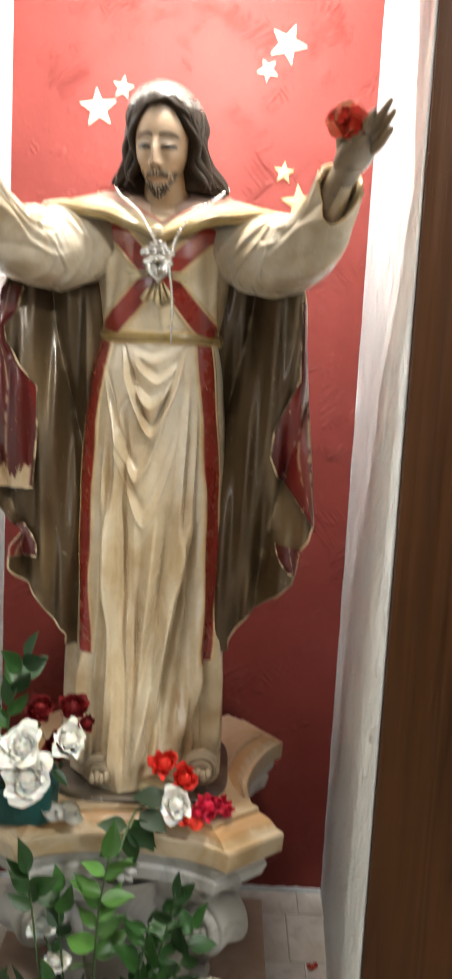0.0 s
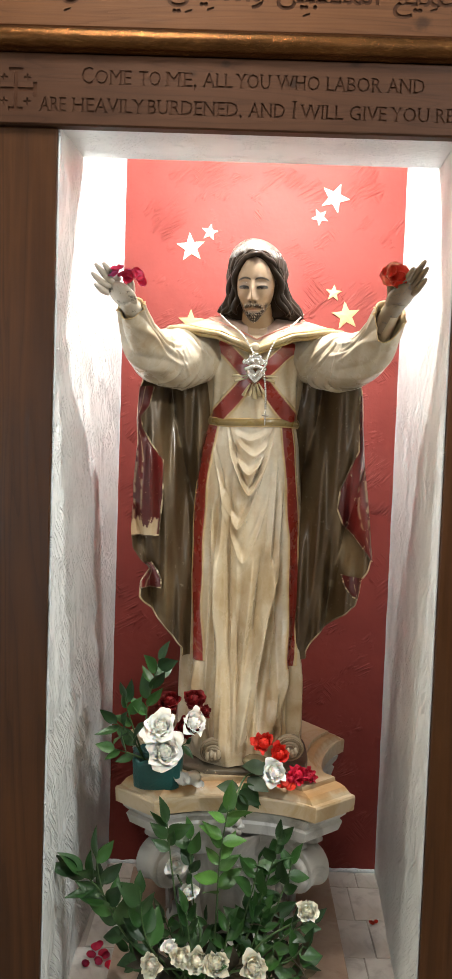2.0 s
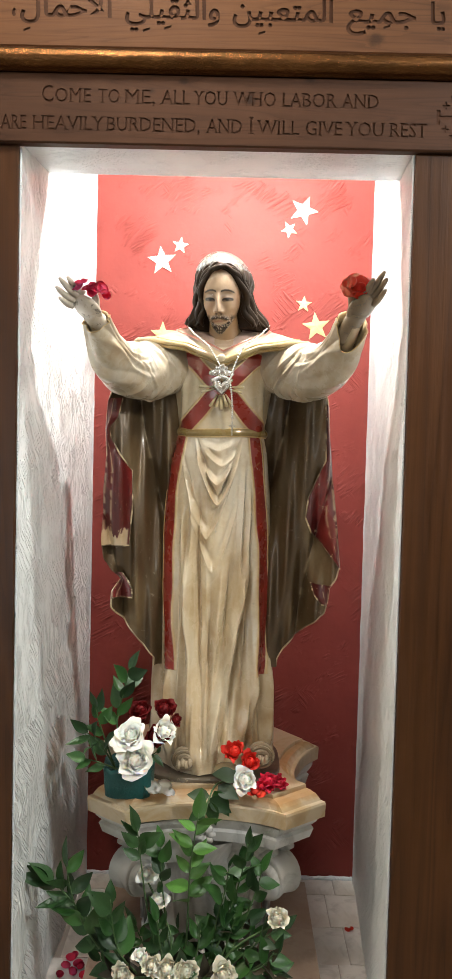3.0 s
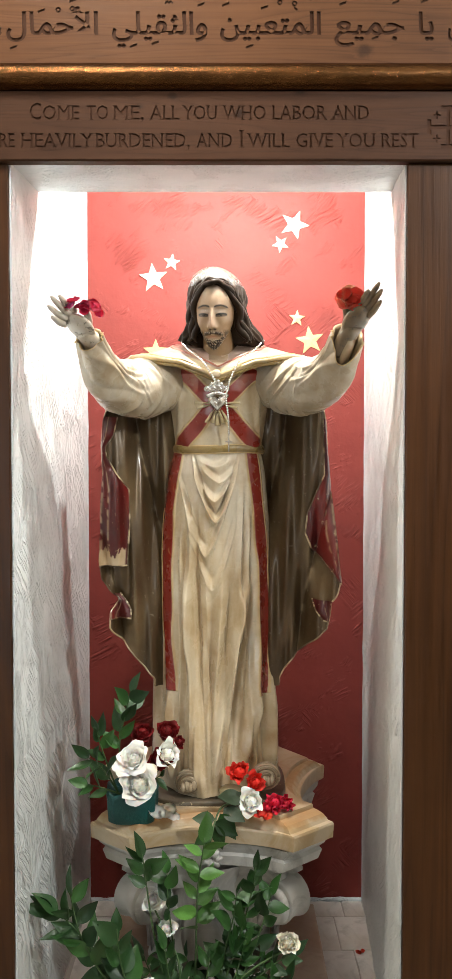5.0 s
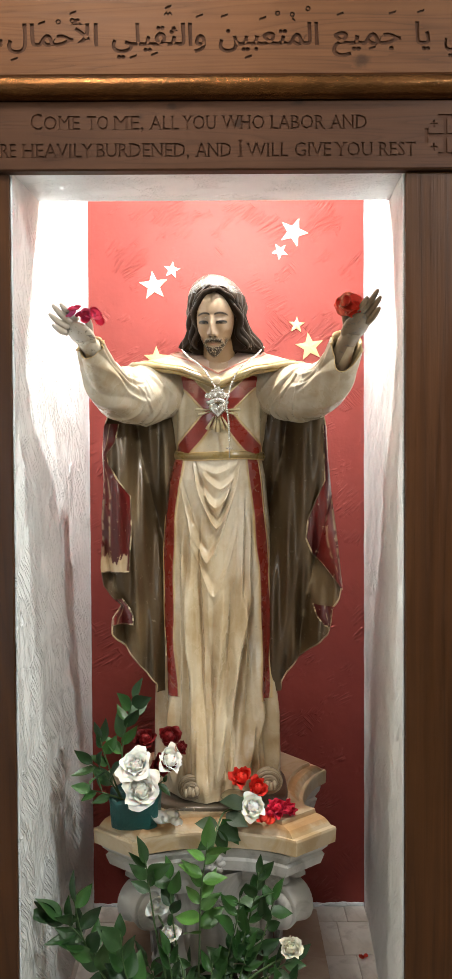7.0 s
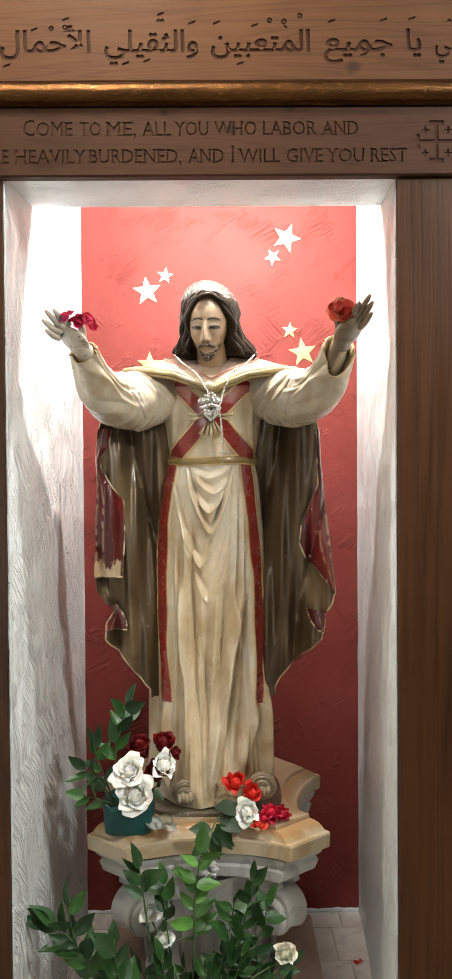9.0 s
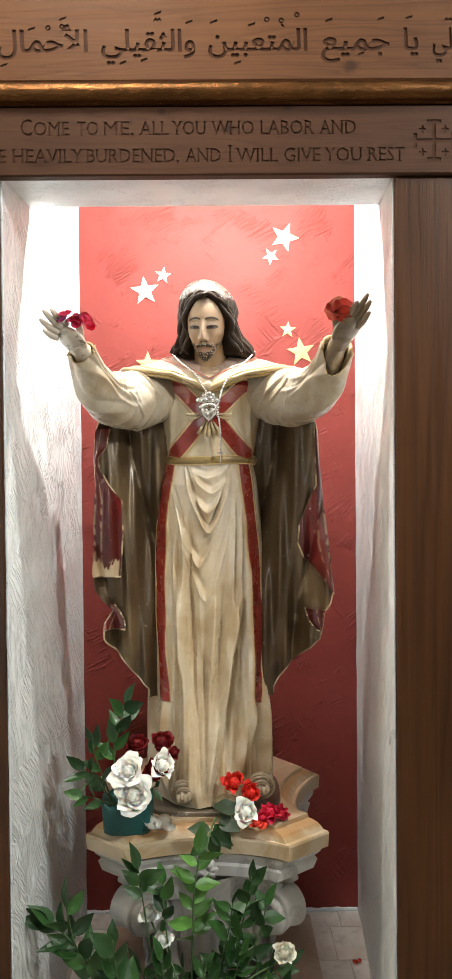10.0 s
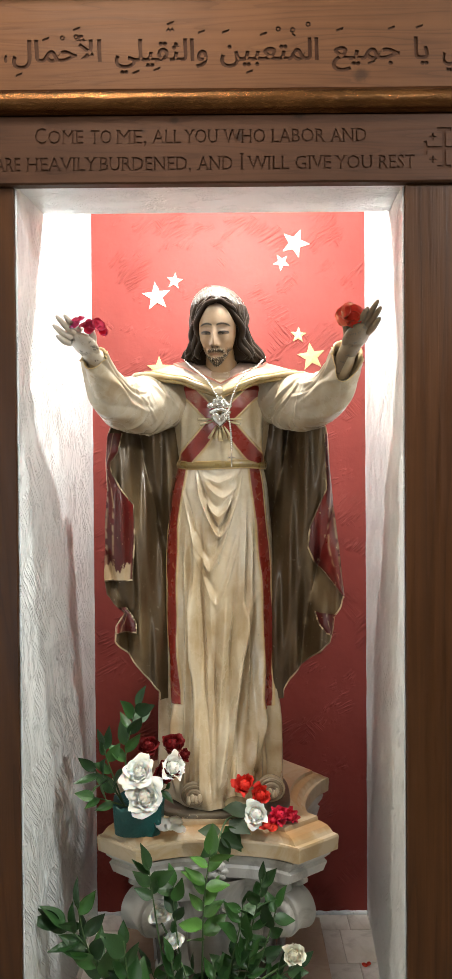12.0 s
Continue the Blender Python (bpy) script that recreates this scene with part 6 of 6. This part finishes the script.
# wilted leaves that hang over the capital's front edge
wilt = thing("wilted_sprig", (0.0, 1.43, 0.726), label="wilted rose leaves hanging over the capital's edge", category="leaves")
bm = bmesh.new()
tube(bm, spline([(0.030, 1.455, 0.742), (-0.005, 1.425, 0.742), (-0.020, 1.395, 0.722), (-0.030, 1.365, 0.690)], 20), 0.0022, 6)
part("stem", bm, STEM, wilt, "", True)
for at, way, nrm, size, k in (((0.040, 1.440, 0.758), (-0.8, -0.4, 0.10), (0.1, -0.7, 0.8), 0.066, 1), ((-0.002, 1.42, 0.742), (0.75, -0.5, -0.35), (0.2, -0.8, 0.6), 0.060, 1), ((-0.010, 1.405, 0.735), (0.5, -0.2, -0.75), (0.1, -1, 0.2), 0.066, 0),
                              ((-0.020, 1.395, 0.722), (0.9, -0.1, -0.55), (0, -1, 0.3), 0.060, 0), ((-0.020, 1.395, 0.728), (-0.7, -0.1, 0.05), (0.1, -1, 0.5), 0.050, 1), ((-0.026, 1.385, 0.705), (-0.8, -0.1, -0.6), (0, -1, 0.3), 0.050, 0),
                              ((-0.018, 1.395, 0.715), (0.2, -0.2, -0.9), (-0.2, -1, 0.2), 0.055, 0), ((0.01, 1.43, 0.748), (0.5, 0.3, 0.25), (0, -0.6, 0.8), 0.055, 0)):
    leaf_at(wilt, (LEAVES if k == 0 else OLD_LEAVES)[k], at, way, nrm, size)

# the large arrangement in front of the capital
big = thing("flower_arrangement", (-0.075, 1.28, FLOOR_Z), label="large arrangement of green branches and cream roses on the niche floor", category="flowers")
bm = bmesh.new()
rows = []
for zz, r in ((FLOOR_Z, 0.060), (FLOOR_Z + 0.01, 0.066), (0.33, 0.074), (0.365, 0.080), (0.362, 0.070), (0.35, 0.005)):
    rows.append([(-0.075 + 1.5 * r * math.cos(a), 1.296 + 0.5 * r * math.sin(a), zz) for a in np.linspace(0, 2 * math.pi, 40, endpoint=False)])
sheet(bm, rows, True)
part("pot", bm, DARK_POT, big, "dark oblong pot", True)
for i, (pts, leaves, size, first, spread) in enumerate((
        ([(-0.060, 1.31, 0.36), (-0.058, 1.330, 0.50), (-0.054, 1.338, 0.61), (-0.040, 1.338, 0.712)], 13, 0.056, 0.42, 0.8),
        ([(-0.030, 1.30, 0.36), (0.020, 1.325, 0.48), (0.050, 1.335, 0.58), (0.064, 1.340, 0.650)], 13, 0.056, 0.26, 0.8),
        ([(-0.020, 1.30, 0.36), (0.000, 1.325, 0.48), (0.018, 1.335, 0.55), (0.026, 1.335, 0.605)], 10, 0.052, 0.26, 0.8),
        ([(-0.100, 1.30, 0.36), (-0.140, 1.330, 0.50), (-0.158, 1.345, 0.60), (-0.168, 1.350, 0.672)], 6, 0.056, 0.72, 0.6),
        ([(-0.120, 1.29, 0.36), (-0.240, 1.305, 0.47), (-0.310, 1.310, 0.55), (-0.350, 1.312, 0.580)], 12, 0.060, 0.26, 0.9),
        ([(-0.120, 1.29, 0.36), (-0.225, 1.300, 0.43), (-0.285, 1.305, 0.52), (-0.310, 1.308, 0.615)], 11, 0.060, 0.26, 0.9),
        ([(-0.110, 1.285, 0.36), (-0.180, 1.29, 0.42), (-0.205, 1.295, 0.47), (-0.215, 1.30, 0.545)], 8, 0.060, 0.35, 0.5),
        ([(0.000, 1.30, 0.36), (0.055, 1.325, 0.48), (0.082, 1.335, 0.55), (0.095, 1.335, 0.600)], 8, 0.050, 0.3, 0.8),
        ([(-0.085, 1.30, 0.36), (-0.105, 1.335, 0.50), (-0.115, 1.345, 0.57), (-0.118, 1.350, 0.640)], 6, 0.052, 0.55, 0.6),
        ([(-0.030, 1.29, 0.36), (0.050, 1.30, 0.43), (0.100, 1.305, 0.47), (0.135, 1.31, 0.49)], 8, 0.046, 0.3, 0.8),
        ([(-0.010, 1.28, 0.36), (0.050, 1.285, 0.40), (0.095, 1.285, 0.42), (0.120, 1.285, 0.45)], 7, 0.050, 0.3, 0.8),
        ([(-0.090, 1.285, 0.36), (-0.110, 1.30, 0.44), (-0.120, 1.31, 0.50)], 7, 0.052, 0.3, 0.9),
        ([(-0.060, 1.285, 0.36), (-0.040, 1.30, 0.42), (-0.030, 1.31, 0.48)], 6, 0.050, 0.3, 0.9),
        ([(-0.080, 1.27, 0.36), (-0.075, 1.265, 0.40), (-0.070, 1.255, 0.425)], 5, 0.050, 0.3, 0.9),
        ([(-0.020, 1.29, 0.36), (0.020, 1.31, 0.44), (0.040, 1.32, 0.50)], 9, 0.050, 0.3, 0.9),
        ([(-0.03, 1.31, 0.34), (0.030, 1.34, 0.40), (0.080, 1.35, 0.44)], 10, 0.050, 0.2, 0.9),
        ([(-0.05, 1.32, 0.34), (0.000, 1.35, 0.42), (0.020, 1.36, 0.49)], 10, 0.050, 0.2, 0.9),
        ([(-0.10, 1.32, 0.34), (-0.14, 1.35, 0.40), (-0.17, 1.36, 0.46)], 10, 0.050, 0.2, 0.9),
        ([(-0.08, 1.33, 0.34), (-0.07, 1.36, 0.40), (-0.08, 1.37, 0.45)], 8, 0.046, 0.2, 0.9),
        ([(0.00, 1.30, 0.34), (0.080, 1.32, 0.37), (0.130, 1.33, 0.39)], 9, 0.048, 0.2, 0.9),
        ([(-0.12, 1.30, 0.34), (-0.19, 1.32, 0.37), (-0.24, 1.33, 0.40)], 9, 0.048, 0.2, 0.9))):
    sprig(big, pts, leaves, size, 40 + i, first, BRIGHT_LEAVES if i == 0 else None, spread)
for at, r, face, k, lab in (((-0.150, 1.375, 0.565), 0.024, (0.3, -0.9, 0.2), 2, "wilted white rose"), ((-0.120, 1.345, 0.522), 0.022, (0.0, -0.8, 0.6), 2, "wilted white rose"), ((0.127, 1.305, 0.512), 0.027, (0.2, -0.8, 0.5), 0, "cream rose"),
                            ((-0.184, 1.265, 0.411), 0.027, (-0.2, -0.9, 0.3), 1, "cream rose"), ((-0.150, 1.270, 0.448), 0.017, (-0.1, -0.7, 0.7), 2, "cream rose bud"), ((-0.124, 1.255, 0.436), 0.026, (-0.1, -0.9, 0.4), 1, "cream rose"),
                            ((-0.093, 1.248, 0.433), 0.030, (-0.1, -0.9, 0.4), 1, "cream rose"), ((-0.055, 1.246, 0.430), 0.031, (0.1, -0.9, 0.4), 0, "cream rose"), ((0.020, 1.246, 0.426), 0.031, (0.1, -0.9, 0.3), 1, "cream rose")):
    bloom(big, (WHITE_ROSES if k == 2 else CREAM_ROSES)[k], at, r, face, lab, 1000 * at[0])
    stem(big, [(-0.06 + 0.4 * at[0], 1.285, 0.36), ((at[0] - 0.06) / 2, (at[1] + 1.285) / 2, (at[2] + 0.36) / 2 + 0.01), (at[0], at[1] + 0.3 * r, at[2] - 0.5 * r)])
for i, pts in enumerate(([(0.00, 1.285, 0.36), (0.060, 1.29, 0.40), (0.105, 1.29, 0.43)], [(0.00, 1.28, 0.35), (0.070, 1.275, 0.38), (0.120, 1.27, 0.40)], [(-0.12, 1.28, 0.35), (-0.16, 1.285, 0.39), (-0.20, 1.28, 0.40)],
                         [(-0.02, 1.30, 0.36), (0.030, 1.32, 0.43), (0.060, 1.33, 0.47)], [(-0.08, 1.30, 0.36), (-0.10, 1.33, 0.44), (-0.12, 1.34, 0.49)], [(-0.05, 1.285, 0.35), (-0.03, 1.275, 0.39), (-0.015, 1.27, 0.41)])):
    sprig(big, pts, 9, 0.044, 90 + i, 0.15, DEAD_LEAVES, 0.9)
# petals fallen on the niche floor
scatter("petal", PETALS["crimson"], [((-0.352 + 0.021 * (i % 4) + 0.006 * (i % 3), 1.50 + 0.034 * (i // 4) + 0.010 * (i % 2), FLOOR_Z + 0.006 + 0.002 * (i % 3)), 0.017 + 0.002 * (i % 3), (0.3 * math.sin(i * 2.0), -0.4, 1)) for i in range(10)],
        "crimson petal fallen on the marble floor", "petal", "petals on the niche floor")
scatter("petal", PETALS["scarlet"], [((0.330, 1.722, FLOOR_Z + 0.006), 0.013, (0.2, -0.3, 1)), ((0.342, 1.728, FLOOR_Z + 0.006), 0.011, (-0.2, -0.3, 1))], "dry red petal fallen on the marble floor", "petal", "petals on the niche floor")


# ---- lamps ----
# unseen ceiling lamps, added to brighten the niche, the boards and the room
def unseen_ceiling_lamp(x, y):
    ob = thing("unseen_ceiling_lamp", (x, y, 2.9), label="unseen round ceiling lamp with a white diffuser", category="lamp", group="ceiling lamps")
    bm = bmesh.new()
    tube(bm, [(x, y, 2.9), (x, y, 2.899), (x, y, 2.86), (x, y, 2.855)], [0.19, 0.20, 0.20, 0.18], 40)
    part("housing", bm, LAMP_SHELL, ob, "", True)
    bm = bmesh.new()
    tube(bm, [(x, y, 2.853), (x, y, 2.846), (x, y, 2.835)], [0.175, 0.170, 0.13], 40)
    part("diffuser", bm, LAMP_GLOW, ob, "glowing white diffuser", True)
    return ob


unseen_ceiling_lamp(1.50, -0.20)
unseen_ceiling_lamp(-1.90, 0.60)
unseen_ceiling_lamp(-0.30, 0.66)
down = thing("lamp_holder", (0.02, 1.518, 2.295), label="small metal lamp holder hidden behind the lintel", category="lamp")
bm = bmesh.new()
tube(bm, [(0.02, 1.518, 2.350), (0.02, 1.518, 2.345), (0.02, 1.518, 2.297), (0.02, 1.518, 2.293)], [0.022, 0.026, 0.026, 0.022], 32)
part("housing", bm, LAMP_SHELL, down, "", True)
part("bracket", box(0.01, 0.03, 1.4295, 1.4940, 2.313, 2.333, 0.002), LAMP_SHELL, down)

# uneven white plaster left along the red wall's edges
def bead(points, r, seed):
    bm = bmesh.new()
    line = spline(points, 90)
    rad = [r * (1.0 + 0.7 * noise.noise(Vector((i * 0.31, seed, 0)))) for i in range(90)]
    tube(bm, line, rad, 7)
    return solid("trim", bm, LINTEL_PLASTER, True, label="rough white plaster edge beside the red wall", category="trim", kind="structure")


bead([(-0.3745, 1.9985, FLOOR_Z), (-0.3745, 1.9985, 1.2), (-0.3745, 1.9985, 2.3)], 0.0018, 1.0)
bead([(0.3815, 1.9985, FLOOR_Z), (0.3815, 1.9985, 1.2), (0.3815, 1.9985, 2.3)], 0.0018, 9.0)
bead([(-0.3885, 1.1850, FLOOR_Z), (-0.3885, 1.1850, 1.2), (-0.3885, 1.1850, 2.010)], 0.0020, 14.0)
bead([(0.3285, 1.1850, FLOOR_Z), (0.3285, 1.1850, 1.2), (0.3285, 1.1850, 2.010)], 0.0018, 19.0)
bead([(-0.372, 1.9975, FLOOR_Z + 0.002), (0.0, 1.9975, FLOOR_Z + 0.002), (0.379, 1.9975, FLOOR_Z + 0.002)], 0.0065, 4.0)

# ---- marble floor tiles in the niche ----
floor_ob = bpy.data.objects["niche_floor"]
TILE_MESHES = {}
rnd = random.Random(5)
row_lines = [1.195, 1.25, 1.415, 1.580, 1.745, 1.910, 1.998]
for r, (ya, yb) in enumerate(zip(row_lines, row_lines[1:])):
    x = -0.398 + (0.03 if r % 2 else 0.0)
    k = 0
    while x < 0.375:
        w = (0.075, 0.16, 0.11)[(k + r) % 3]
        x1 = min(x + w, 0.379)
        if x1 - x > 0.02:
            key = (round(x1 - x, 3), round(yb - ya, 3))
            if key not in TILE_MESHES:
                TILE_MESHES[key] = finish("tile", box(-(x1 - x) / 2 + 0.0012, (x1 - x) / 2 - 0.0012, -(yb - ya) / 2 + 0.0012, (yb - ya) / 2 - 0.0012, -0.006, 0.0, 0.0012), FLOOR_MARBLE)
            ob = hang(new("tile", TILE_MESHES[key]), floor_ob)
            ob.matrix_basis = pose((x + x1) / 2, (ya + yb) / 2, FLOOR_Z + rnd.uniform(-0.0012, 0.0012), rnd.uniform(-0.3, 0.3), rnd.uniform(-0.3, 0.3), 0)
        x, k = x1, k + 1
